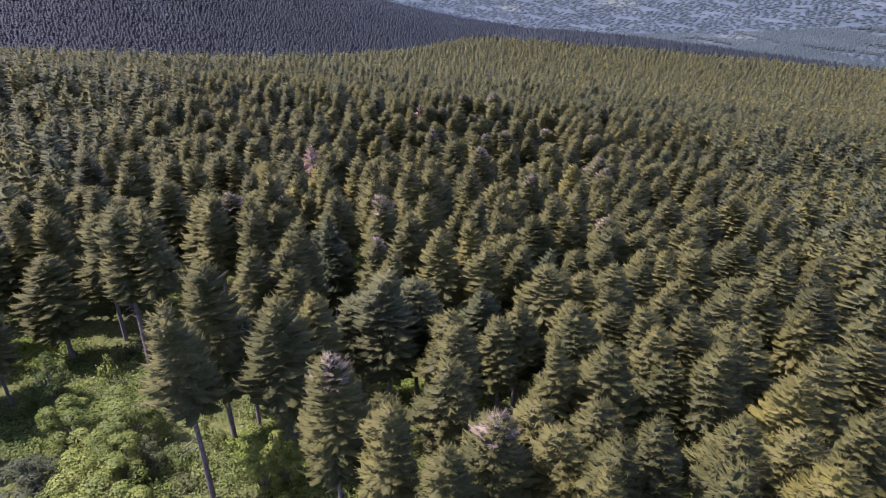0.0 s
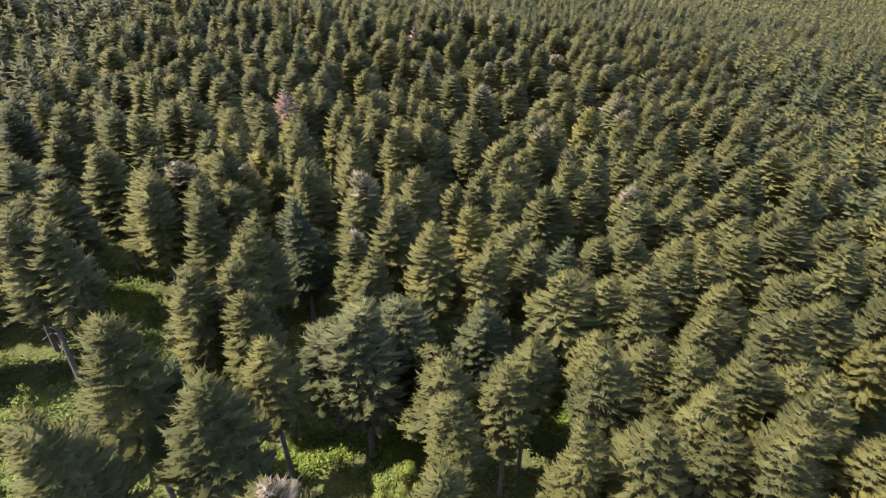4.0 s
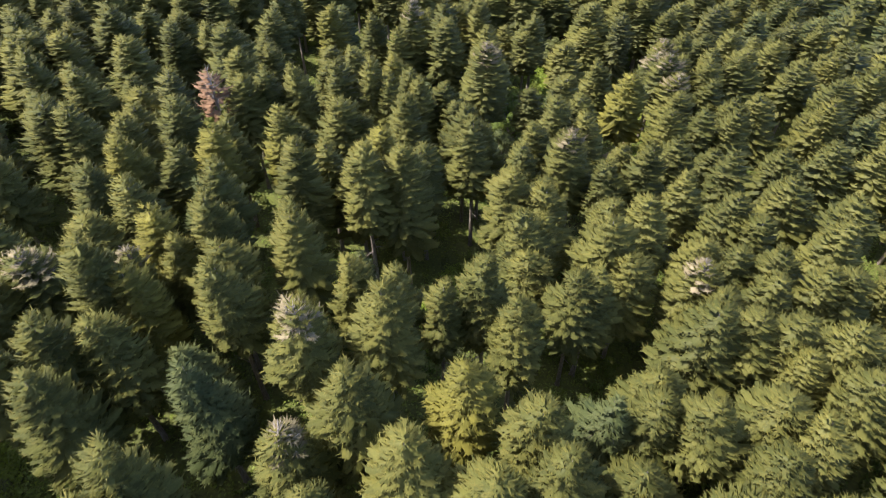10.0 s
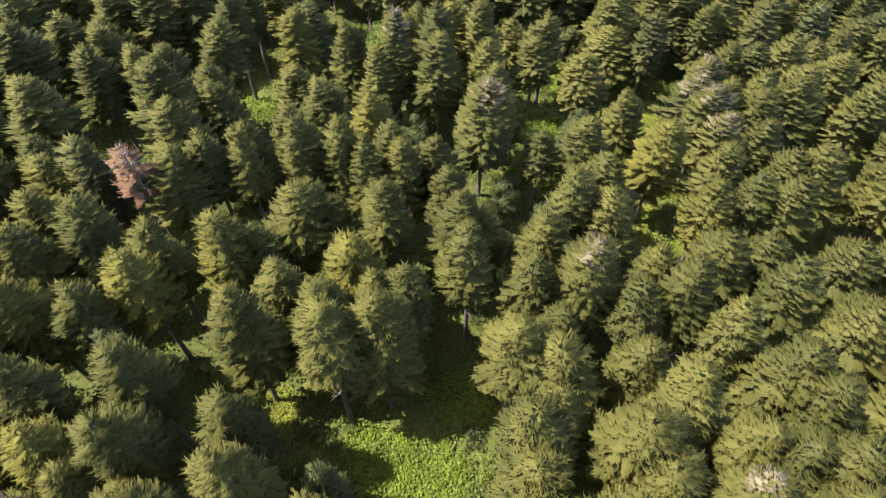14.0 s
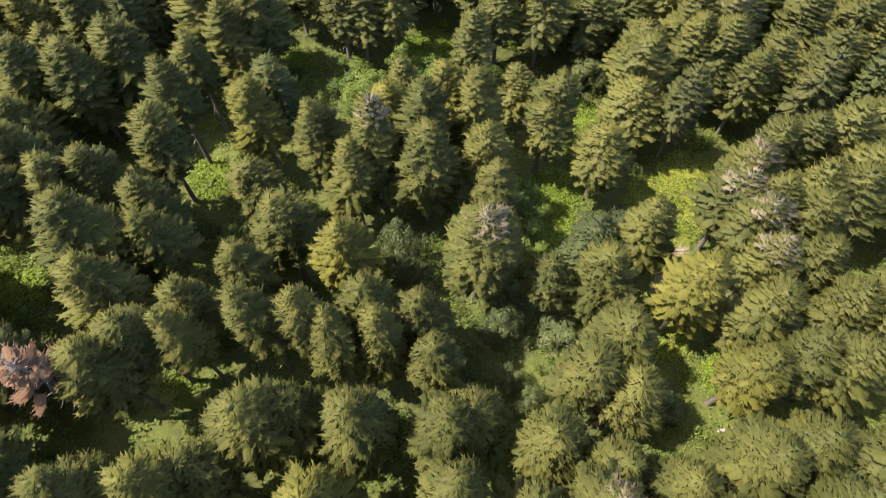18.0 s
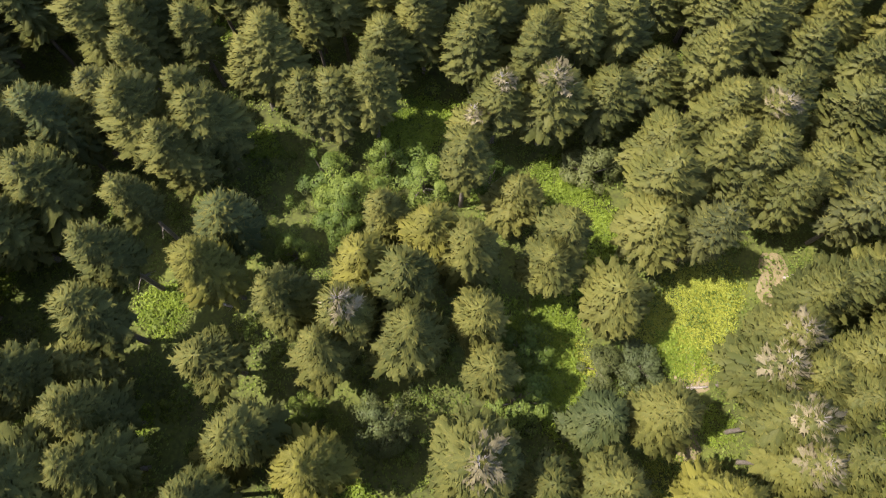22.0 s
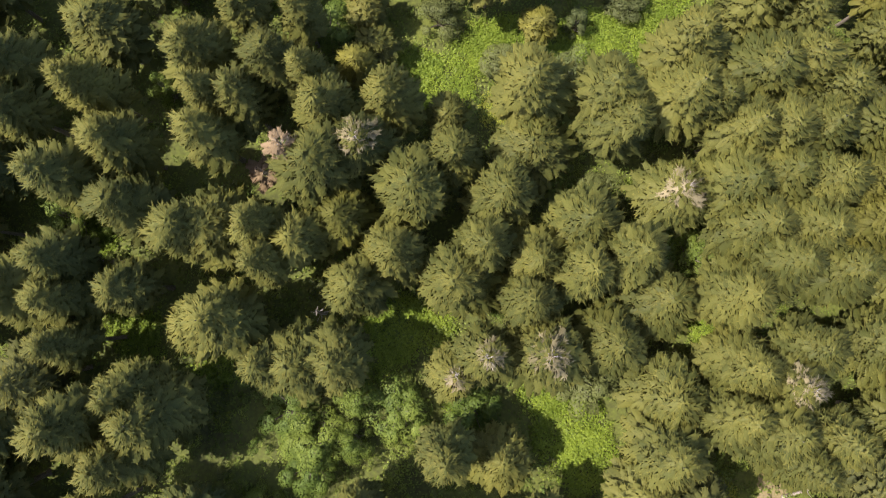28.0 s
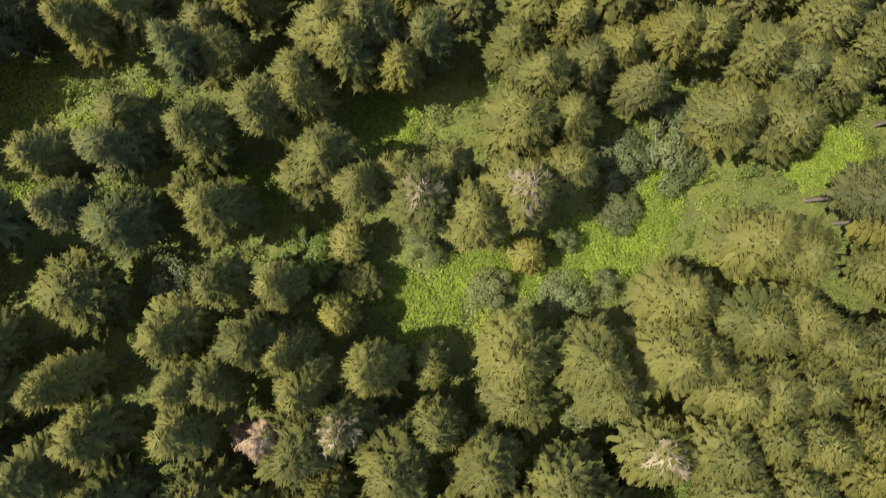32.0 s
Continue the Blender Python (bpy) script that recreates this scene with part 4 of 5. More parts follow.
plant("coned_fir", 8.9, 157.0, 22.6, 5.30)
plant("fir", 47.1, 157.2, 19.5, 2.96)
plant("fir", -15.9, 157.6, 9.4, 3.40)
plant("fir", 69.3, 158.3, 19.5, 6.76)
plant("fir", -12.4, 159.3, 19.5, 3.15)
plant("coned_fir", 40.1, 160.4, 21.6, 3.81)
plant("grey_bush", 0.1, 160.6, 13.8, 3.40)
plant("fir", -26.6, 160.7, 19.0, 3.27)
plant("fir", -41.2, 161.1, 19.5, 3.56)
plant("blue_fir", 22.5, 161.3, 15.5, 3.16)
plant("fir", 28.5, 161.4, 19.5, 3.37)
plant("broadleaf", 53.4, 162.2, 9.0, 3.29)
plant("broadleaf", -8.7, 162.3, 9.0, 2.06)
plant("fir", -36.4, 162.4, 19.5, 2.83)
plant("fir", 78.1, 163.1, 19.5, 6.32)
plant("fir", 48.1, 163.1, 20.0, 4.00)
plant("broadleaf", 15.0, 163.7, 9.0, 4.02)
plant("fir", -52.3, 163.8, 19.5, 5.14)
plant("fir", -33.5, 164.2, 19.0, 3.53)
plant("fir", 44.0, 165.1, 19.5, 3.92)
plant("fir", 10.9, 165.5, 19.5, 2.63)
plant("fir", -29.9, 165.8, 13.0, 3.54)
plant("fir", 66.2, 165.9, 19.5, 5.16)
plant("coned_fir", 40.3, 166.1, 19.0, 4.35)
plant("fir", -41.2, 166.3, 19.5, 3.32)
plant("fir", -16.6, 166.5, 15.9, 3.01)
plant("fir", 49.7, 167.0, 20.0, 3.17)
plant("fir", 55.6, 167.2, 19.0, 5.20)
plant("fir", -5.6, 167.2, 19.5, 3.26)
plant("dark_bush", 25.3, 167.6, 5.5, 3.07)
plant("grey_bush", 29.9, 167.8, 6.0, 3.49)
plant("fir", 2.8, 168.7, 21.5, 4.18)
plant("coned_fir", 42.1, 169.6, 20.3, 3.52)
plant("broadleaf", 16.3, 169.7, 9.0, 3.31)
plant("fir", 57.7, 170.0, 19.0, 4.27)
plant("fir", -28.1, 170.0, 19.5, 3.21)
plant("fir", 9.8, 170.5, 19.5, 2.72)
plant("coned_fir", -3.2, 170.6, 23.6, 2.99)
plant("fir", -10.2, 172.6, 19.6, 3.26)
plant("fir", 2.6, 174.1, 22.5, 3.15)
plant("fir", 25.6, 174.2, 16.5, 4.13)
plant("fir", 46.5, 174.2, 20.0, 3.28)
plant("fir", 65.6, 174.4, 19.5, 4.26)
plant("fir", 51.4, 175.7, 19.5, 3.81)
plant("yellow_fir", -17.8, 175.7, 19.5, 3.37)
plant("fir", -77.6, 175.9, 19.5, 7.77)
plant("yellow_fir", -2.2, 176.4, 19.0, 3.13)
plant("fir", -27.3, 176.5, 21.6, 2.90)
plant("fir", 57.1, 176.6, 19.5, 4.91)
plant("fir", 9.0, 177.8, 21.4, 3.39)
plant("fir", 18.1, 178.0, 16.2, 3.54)
plant("fir", -45.6, 179.0, 19.5, 4.12)
plant("fir", -40.2, 179.9, 19.5, 4.65)
plant("yellow_fir", 5.5, 180.1, 19.5, 3.20)
plant("fir", 20.0, 180.9, 19.1, 3.00)
plant("broadleaf", -11.8, 181.2, 9.0, 2.35)
plant("fir", -26.2, 182.7, 19.5, 2.43)
plant("fir", -0.4, 182.9, 16.2, 2.52)
plant("fir", 31.0, 183.5, 15.5, 5.62)
plant("fir", -36.5, 184.6, 19.5, 4.50)
plant("broadleaf", -6.4, 185.6, 9.0, 3.44)
plant("fir", 15.2, 187.4, 12.5, 3.60)
plant("fir", 47.7, 187.5, 18.5, 3.58)
plant("broadleaf", -5.9, 188.2, 9.0, 4.00)
plant("broadleaf", -1.4, 188.3, 9.0, 2.45)
plant("fir", 32.7, 188.7, 18.5, 4.50)
plant("fir", -23.2, 188.8, 19.0, 3.40)
plant("fir", 8.6, 189.3, 20.0, 2.82)
plant("fir", 51.5, 190.4, 19.5, 3.20)
plant("fir", 44.1, 191.1, 20.0, 4.48)
plant("broadleaf", 3.5, 191.6, 8.0, 4.15)
plant("broadleaf", -8.9, 191.8, 6.5, 3.81)
plant("broadleaf", 12.2, 191.9, 8.5, 3.49)
plant("fir", 39.8, 192.6, 19.5, 3.75)
plant("fir", -27.5, 192.8, 21.5, 4.06)
plant("fir", -20.5, 193.4, 18.9, 4.47)
plant("broadleaf", -1.3, 193.4, 9.0, 2.71)
plant("fir", 33.5, 194.6, 15.5, 4.58)
plant("dark_bush", 26.1, 194.7, 8.0, 4.10)
plant("fir", -22.6, 195.8, 19.5, 2.73)
plant("coned_fir", 45.5, 196.4, 19.8, 3.80)
plant("coned_fir", 9.8, 196.7, 12.8, 2.81)
plant("fir", 41.3, 198.0, 19.5, 3.80)
plant("fir", -9.8, 198.0, 15.3, 3.00)
plant("fir", -7.0, 198.2, 15.6, 4.21)
plant("fir", -2.5, 198.9, 19.0, 3.58)
plant("coned_fir", 12.9, 199.3, 16.6, 3.13)
plant("coned_fir", 19.4, 199.4, 18.0, 4.90)
plant("fir", 59.1, 199.8, 19.5, 4.95)
plant("fir", -28.6, 200.1, 18.5, 2.20)
plant("fir", 48.7, 200.2, 19.5, 3.87)
plant("fir", 27.1, 200.5, 16.4, 3.96)
plant("fir", -16.7, 202.4, 16.2, 3.05)
plant("fir", -14.1, 202.8, 19.5, 4.19)
plant("fir", -29.5, 204.9, 18.4, 3.51)
plant("fir", 18.1, 205.1, 19.5, 3.34)
plant("fir", 33.4, 205.2, 13.8, 4.52)
plant("dark_bush", 49.8, 205.5, 5.5, 2.34)
plant("fir", -34.9, 205.6, 19.5, 3.82)
plant("fir", 41.2, 205.7, 19.5, 4.20)
plant("fir", -23.7, 205.9, 17.0, 2.69)
plant("fir", -0.6, 206.1, 16.1, 3.60)
plant("fir", 10.2, 207.2, 17.8, 4.49)
plant("fir", 23.9, 207.9, 19.5, 3.00)
plant("fir", 53.9, 208.7, 19.0, 4.02)
plant("fir", -10.1, 208.8, 19.5, 2.20)
plant("fir", -29.6, 208.8, 19.5, 2.77)
plant("fir", 45.3, 209.4, 21.5, 3.79)
plant("fir", 18.4, 209.7, 15.6, 3.56)
plant("fir", 29.3, 209.8, 19.5, 3.78)
plant("fir", 3.5, 209.9, 18.4, 3.40)
plant("fir", 12.8, 210.6, 19.5, 3.33)
plant("broadleaf", 40.1, 210.7, 8.5, 3.34)
plant("fir", -7.1, 211.2, 16.8, 2.98)
plant("fir", -16.0, 212.0, 15.5, 4.76)
plant("broadleaf", 34.0, 212.0, 9.0, 3.64)
plant("fir", -18.6, 212.1, 17.9, 3.00)
plant("fir", -10.4, 212.2, 19.5, 2.20)
plant("fir", 50.5, 213.0, 19.5, 5.57)
plant("fir", 43.4, 213.3, 19.5, 4.69)
plant("fir", 24.5, 213.5, 16.5, 4.71)
plant("yellow_fir", -2.0, 213.8, 15.2, 3.40)
plant("broadleaf", -34.5, 213.9, 9.0, 3.37)
plant("fir", -22.9, 213.9, 19.5, 3.49)
plant("fir", 14.9, 216.1, 17.3, 4.08)
plant("fir", 5.2, 216.9, 19.1, 4.90)
plant("dark_bush", 28.2, 217.6, 5.5, 3.41)
plant("coned_fir", 35.2, 217.7, 14.8, 5.44)
plant("fir", 41.7, 218.4, 19.5, 4.70)
plant("fir", 52.6, 218.7, 19.5, 4.02)
plant("dead_fir", -11.3, 219.0, 9.8, 1.86)
plant("fir", -5.0, 219.1, 19.5, 5.07)
plant("fir", 47.8, 219.3, 19.0, 4.01)
plant("fir", -25.4, 220.5, 19.0, 3.53)
plant("dead_fir", -8.3, 220.6, 19.0, 1.58)
plant("fir", 9.5, 220.7, 17.0, 2.86)
plant("coned_fir", -0.3, 221.4, 18.3, 3.54)
plant("fir", -16.2, 221.7, 20.5, 2.81)
plant("fir", 18.6, 222.4, 12.0, 5.30)
plant("fir", 28.2, 224.5, 19.5, 3.81)
plant("fir", 47.0, 224.6, 19.5, 4.79)
plant("fir", 42.5, 224.7, 19.5, 3.95)
plant("fir", -4.1, 225.2, 19.5, 2.92)
plant("fir", 52.2, 225.2, 19.5, 4.04)
plant("fir", -15.9, 225.5, 20.5, 2.20)
plant("fir", -12.9, 225.7, 19.0, 3.27)
plant("fir", 8.9, 226.1, 10.2, 2.30)
plant("fir", 2.4, 226.9, 18.6, 3.33)
plant("fir", 39.8, 227.5, 19.0, 3.58)
plant("fir", 26.5, 228.1, 19.5, 4.20)
plant("fir", 17.9, 228.5, 19.8, 4.89)
plant("fir", 35.8, 228.7, 19.5, 4.70)
plant("fir", -6.3, 228.9, 19.5, 2.20)
plant("broadleaf", -24.7, 229.6, 9.0, 2.06)
plant("fir", 54.5, 229.7, 19.5, 4.16)
plant("fir", -9.4, 230.0, 20.0, 3.26)
plant("fir", -17.9, 231.5, 19.5, 3.62)
plant("fir", 45.4, 231.7, 19.5, 4.83)
plant("yellow_fir", -1.5, 231.9, 12.0, 2.20)
plant("fir", 50.6, 232.3, 19.5, 4.06)
plant("grey_bush", 25.5, 233.8, 6.0, 3.44)
plant("fir", -29.2, 234.1, 14.8, 5.01)
plant("fir", 36.7, 234.5, 19.5, 4.76)
plant("dark_bush", 16.1, 234.7, 5.5, 3.41)
plant("fir", 0.0, 235.8, 7.4, 2.20)
plant("grey_bush", 31.0, 235.6, 6.0, 1.94)
plant("fir", -7.1, 236.0, 19.5, 2.22)
plant("grey_bush", -22.5, 236.1, 6.0, 4.36)
plant("fir", -13.0, 236.1, 19.5, 2.58)
plant("dark_bush", 8.0, 240.8, 7.4, 3.20)
plant("broadleaf", -6.0, 238.7, 9.0, 4.28)
plant("fir", -1.0, 240.3, 9.0, 2.40)
plant("yellow_fir", 20.5, 239.3, 8.0, 2.00)
plant("fir", 51.7, 240.2, 19.5, 4.12)
plant("grey_bush", 25.7, 241.1, 6.0, 1.94)
plant("fir", 46.6, 241.3, 19.5, 4.92)
plant("fir", 4.2, 247.6, 14.0, 3.00)
plant("fir", -14.5, 243.6, 19.5, 3.74)
plant("fir", 13.8, 243.8, 19.5, 3.87)
plant("dark_bush", 33.4, 245.1, 5.5, 3.60)
plant("fir", -18.3, 246.0, 13.3, 2.26)
plant("coned_fir", 8.1, 246.2, 19.6, 3.83)
plant("fir", 0.7, 246.3, 19.5, 2.67)
plant("coned_fir", 18.9, 246.5, 21.2, 4.69)
plant("fir", -6.3, 247.8, 11.8, 2.65)
plant("fir", 11.1, 248.8, 19.5, 2.35)
plant("fir", 24.5, 248.9, 19.5, 2.82)
plant("fir", -3.1, 249.8, 19.5, 3.84)
plant("grey_bush", 32.5, 251.7, 9.0, 4.67)
plant("fir", -17.1, 252.6, 19.5, 3.83)
plant("grey_bush", 39.4, 252.7, 9.0, 5.51)
plant("fir", 19.0, 254.2, 19.5, 5.67)
plant("fir", 24.9, 255.0, 19.5, 3.29)
plant("fir", 52.1, 255.6, 19.5, 6.83)
plant("fir", 44.3, 256.2, 19.5, 4.23)
plant("grey_bush", 41.9, 257.6, 9.0, 3.99)

# ---- the rest of the forest ----
def join_trees(name, patterns, places, mats, label):
    """Many trees in one mesh. places: rows of x, y, z, radius, height, turn; patterns: (vertices, triangles, kinds) drawn 1 m high and wide."""
    rng = np.random.default_rng(len(places))
    pick = rng.integers(0, len(patterns), len(places))
    all_v, all_t, all_k, all_n, n0 = [], [], [], [], 0
    for i, (v, t, k, n) in enumerate(patterns):
        rows = places[pick == i]
        if not len(rows):
            continue
        c, s = np.cos(rows[:, 5])[:, None], np.sin(rows[:, 5])[:, None]
        x = (v[:, 0] * c - v[:, 1] * s) * rows[:, 3:4] + rows[:, 0:1]
        y = (v[:, 0] * s + v[:, 1] * c) * rows[:, 3:4] + rows[:, 1:2]
        z = v[:, 2] * rows[:, 4:5] + rows[:, 2:3]
        all_v.append(np.stack([x, y, z], -1).reshape(-1, 3))
        all_n.append(np.stack([n[:, 0] * c - n[:, 1] * s, n[:, 0] * s + n[:, 1] * c, n[:, 2] + 0 * c], -1).reshape(-1, 3))
        all_t.append((t[None] + (n0 + np.arange(len(rows)) * len(v))[:, None, None]).reshape(-1, 3))
        all_k.append(np.tile(k, len(rows)))
        n0 += len(rows) * len(v)
    me = leaf_mesh(name, (np.concatenate(all_v), np.concatenate(all_t), np.concatenate(all_k), np.concatenate(all_n)), mats)
    return tagged(new(name, me), label, "forest", kind="stuff")


def fir_pattern(seed, whorls, gap, most, twigs, segments, trunk, twig=1.0, core=(9, 12)):
    """A fir for the joined stands, drawn 19.5 m high and 3.3 m in radius, then brought to unit size."""
    rng = random.Random(seed)
    base, power = rng.uniform(6.0, 10.0), rng.uniform(0.44, 0.60)
    crown = limb_pads(rng, whorls, 19.5, base, 3.3, power, gap, most, twigs, segments, 0.06, droop=rng.uniform(-0.06, 0.08), twig=twig, pad=0.9 if trunk else 1.5)
    v, t, k, n = with_core(crown, skirts(rng, *core, 18.7, base + 0.3, 3.3, power, 0.62, 0.0))
    tone = (0, 4, 5, 0, 3, 4, 0, 5, 0, 4, 0, 0)[seed % 12]
    k = np.where(k == 0, tone, k)
    if trunk:
        tv, tq = tube([(0, 0, 0), (0, 0, 10), (0, 0, 19)], [0.3, 0.2, 0.04], 4)
        tq, tv = np.array(tq), np.array(tv)
        tt = np.concatenate([tq[:, [0, 1, 2]], tq[:, [0, 2, 3]]]) + len(v)
        out = tv * np.array([1.0, 1.0, 0.0])
        v, t, k, n = np.concatenate([v, tv]), np.concatenate([t, tt]), np.concatenate([k, np.full(len(tt), 2)]), np.concatenate([n, out])
    return v / np.array([3.3, 3.3, 19.5]), t, k, n


def cone_pattern(seed, tiers, sides):
    """A far fir: ragged stacked skirts."""
    rng = random.Random(seed)
    v, t, n = [], [], []
    for i in range(tiers):
        u = i / tiers
        n0 = len(v)
        v.append((0, 0, 1.0 - 0.6 * u))
        n.append((0, 0, 1))
        r, z = min(1, ((u + 1 / tiers) / 0.7) ** 0.75), 1.0 - 0.6 * (u + 1.25 / tiers)
        for j in range(sides):
            a = 6.283 * (j + rng.uniform(-0.25, 0.25)) / sides
            q = r * rng.uniform(0.85, 1.15) * (1.0 if j % 2 else 0.55)
            v.append((q * math.cos(a), q * math.sin(a), z + rng.uniform(-0.03, 0.03)))
            n.append((0.6 * math.cos(a), 0.6 * math.sin(a), 0.8))
        t += [(n0, n0 + 1 + j, n0 + 1 + (j + 1) % sides) for j in range(sides)]
    return np.array(v), np.array(t), np.zeros(len(t), int), np.array(n, float)


def scatter(seed, step, x0, x1, y0, y1, keep, low=2.9, high=4.1):
    rng = np.random.default_rng(seed)
    gx, gy = np.meshgrid(np.arange(x0, x1, step), np.arange(y0, y1, step * 0.87))
    gx = gx + (np.arange(gx.shape[0]) % 2)[:, None] * step / 2
    x = gx.ravel() + rng.uniform(-0.36, 0.36, gx.size) * step
    y = gy.ravel() + rng.uniform(-0.36, 0.36, gx.size) * step
    ok = keep(x, y)
    x, y = x[ok], y[ok]
    n = len(x)
    return np.stack([x, y, ground(x, y) - 0.2, rng.uniform(low, high, n), 19.5 * rng.uniform(0.80, 1.12, n), rng.uniform(0, 6.28, n)], 1)


def clear_of_plants(x, y):
    ok = np.ones(len(x), bool)
    for px, py, r in PLANTED:
        ok &= (x - px) ** 2 + (y - py) ** 2 > (2.5 + 0.85 * r) ** 2
    for kind, px, py, r in OPENINGS:
        ok &= (x - px) ** 2 + (y - py) ** 2 > (r + 1.6) ** 2
    return ok


def noise_at(x, y):
    return np.sin(x * 0.011 + 1.0) * np.sin(y * 0.009 + 0.5) + 0.5 * np.sin(x * 0.031 + y * 0.017)


def reach(x, y):
    return np.hypot(x, y)


def in_view(x, y, spare=14):
    return np.abs(x) < 0.70 * np.maximum(y, 0) + spare + np.clip(60 - 0.15 * y, 0, 60)


def side_limit(y):
    return 46 + 0.20 * y


near_firs = scatter(1, 6.8, -150, 150, 12, 300, lambda x, y: clear_of_plants(x, y) & (np.abs(x) < side_limit(y)) & ~((x < 2) & (y < 56)))
mid_firs = scatter(2, 7.3, -400, 400, 12, 500, lambda x, y: in_view(x, y) & (reach(x, y) < 500) & ~((y < 300) & (np.abs(x) < side_limit(y))), 3.0, 4.1)
far_firs = scatter(3, 7.4, -640, 700, 330, 1350, lambda x, y: in_view(x, y) & (reach(x, y) >= 500) & (y < edge_of(x) + 110), 3.4, 4.5)
NEEDLES = [NEEDLE, NEEDLE_TIP, BARK, NEEDLE_BLUE, NEEDLE_OLIVE, NEEDLE_DULL]
join_trees("fir_stand", [fir_pattern(i, 18, 1.0, 14, 16, 2, True, 1.05) for i in range(12)], near_firs, NEEDLES, "dense stand of dark green firs on the slope")
join_trees("fir_forest", [fir_pattern(20 + i, 10, 1.9, 9, 4, 1, False, 1.7, (5, 9)) for i in range(12)], mid_firs, NEEDLES, "unbroken fir forest covering the hillside")
beside = scatter(6, 7.6, -170, 170, -60, 330, lambda x, y: ~in_view(x, y) & ~((np.abs(x) < side_limit(y)) & (y > 12)) & ~((np.abs(x + 20) < 45) & (y > -25) & (y < 60)))
far_firs[:, 4] *= 0.76
beside[:, 3] *= 1.12
far_firs = np.concatenate([far_firs, beside])
far_side = far_firs[:, 1] > 880
join_trees("distant_fir_forest", [fir_pattern(40 + i, 5, 2.8, 6, 2, 1, False, 2.2, (4, 7)) for i in range(12)], far_firs[~far_side], NEEDLES, "distant fir tops along the slope")
valley_edge = far_firs[far_side]
valley = scatter(4, 8.6, -1300, 1600, 450, 2300, lambda x, y: in_view(x, y, 60) & (y > edge_of(x) + 110) & ((noise_at(x, y) > -0.5) | (far_hill(x, y) > 25)))
valley[:, 3] *= 1.7
valley[:, 4] *= 0.6
wooded = (far_hill(valley[:, 0], valley[:, 1]) > 25) | (valley[:, 1] < 1000)
FAR_FIRS = [cone_pattern(60 + i, 2, 5) for i in range(6)]
join_trees("valley_forest", FAR_FIRS, np.concatenate([valley[wooded], valley_edge]), [FAR_FOREST], "wooded hill beyond the valley, cloud shadow in its dark colour")
plain = scatter(5, 27, -1900, 2600, 1500, 4700, lambda x, y: in_view(x, y, 100) & (y > edge_of(x) + 300) & (noise_at(x * 1.7, y * 1.7) > -0.7) & (far_hill(x, y) < 25))
plain[:, 3] *= 4.0
plain[:, 4] *= 0.25
join_trees("hazy_woods", FAR_FIRS, np.concatenate([valley[~wooded], plain]), [FAR_VALLEY], "blue-grey woods on the valley floor, haze put into their colour")


def far_field(x, y, half_x, half_y):
    """A pale meadow between the valley's woods."""
    gx, gy = np.meshgrid(np.linspace(-1, 1, 9), np.linspace(-1, 1, 9), indexing="ij")
    px = x + half_x * gx * (1 - 0.25 * gy ** 2 + 0.22 * np.sin(5 * gy + x))
    py = y + half_y * gy * (1 - 0.25 * gx ** 2 + 0.30 * np.sin(6 * gx + y))
    me = mesh_of("far_field", np.stack([px, py, ground(px, py) + 1.5], -1).reshape(-1, 3), [grid_faces(9, 9)[:, ::-1]], [FAR_GREEN], None, True)
    tagged(new("far_field", me), "pale green meadow between far woods", "field", kind="structure")


far_field(282, 2950, 45, 90)
far_field(774, 3100, 90, 80)
far_field(959, 2240, 95, 40)


# ---- undergrowth ----
def tuft_pattern(seed, leaves, size, spread, rise):
    rng = random.Random(seed)
    v, t, m = [], [], []
    for _ in range(leaves):
        a, r = rng.uniform(0, 6.28), spread * math.sqrt(rng.random())
        p = Vector((r * math.cos(a), r * math.sin(a), rise * rng.uniform(0.3, 1.0) * (1.15 - r / spread * 0.6)))
        n = Vector((rng.uniform(-0.6, 0.6), rng.uniform(-0.6, 0.6), 1)).normalized()
        u = n.orthogonal().normalized()
        u.rotate(Matrix.Rotation(rng.uniform(0, 6.28), 3, n))
        w, l, i = n.cross(u), size * rng.uniform(0.7, 1.3), len(v)
        v += [p - u * l, p + w * l * 0.6, p + u * l - n * l * 0.3, p - w * l * 0.6]
        t += [(i, i + 1, i + 2), (i, i + 2, i + 3)]
        m += [(n.x + 0.6 * p.x, n.y + 0.6 * p.y, n.z)] * 4
    return np.array([tuple(q) for q in v]), np.array(t), np.zeros(len(t), int), np.array(m)


def tufts(name, patterns, points, low, high, material, label):
    rng = np.random.default_rng(len(points))
    x, y = np.array(points).T
    k = rng.uniform(low, high, len(x))
    join_trees(name, patterns, np.stack([x, y, ground(x, y), k, k, rng.uniform(0, 6.28, len(x))], 1), [material], label)["category"] = "undergrowth"


def shrub_pattern(seed):
    """A leafy shrub of the understorey, drawn 1 m high and wide."""
    rng = random.Random(seed)
    clumps = []
    for _ in range(9):
        a, r = rng.uniform(0, 6.28), 0.75 * math.sqrt(rng.random())
        clumps.append(((r * math.cos(a), r * math.sin(a), rng.uniform(0.35, 0.85) * (1 - 0.45 * r * r)), rng.uniform(0.20, 0.34)))
    v, t, k, n = leaf_cloud(rng, clumps, 44, 0.055)
    return v, t, np.full(len(t), seed % 3), n


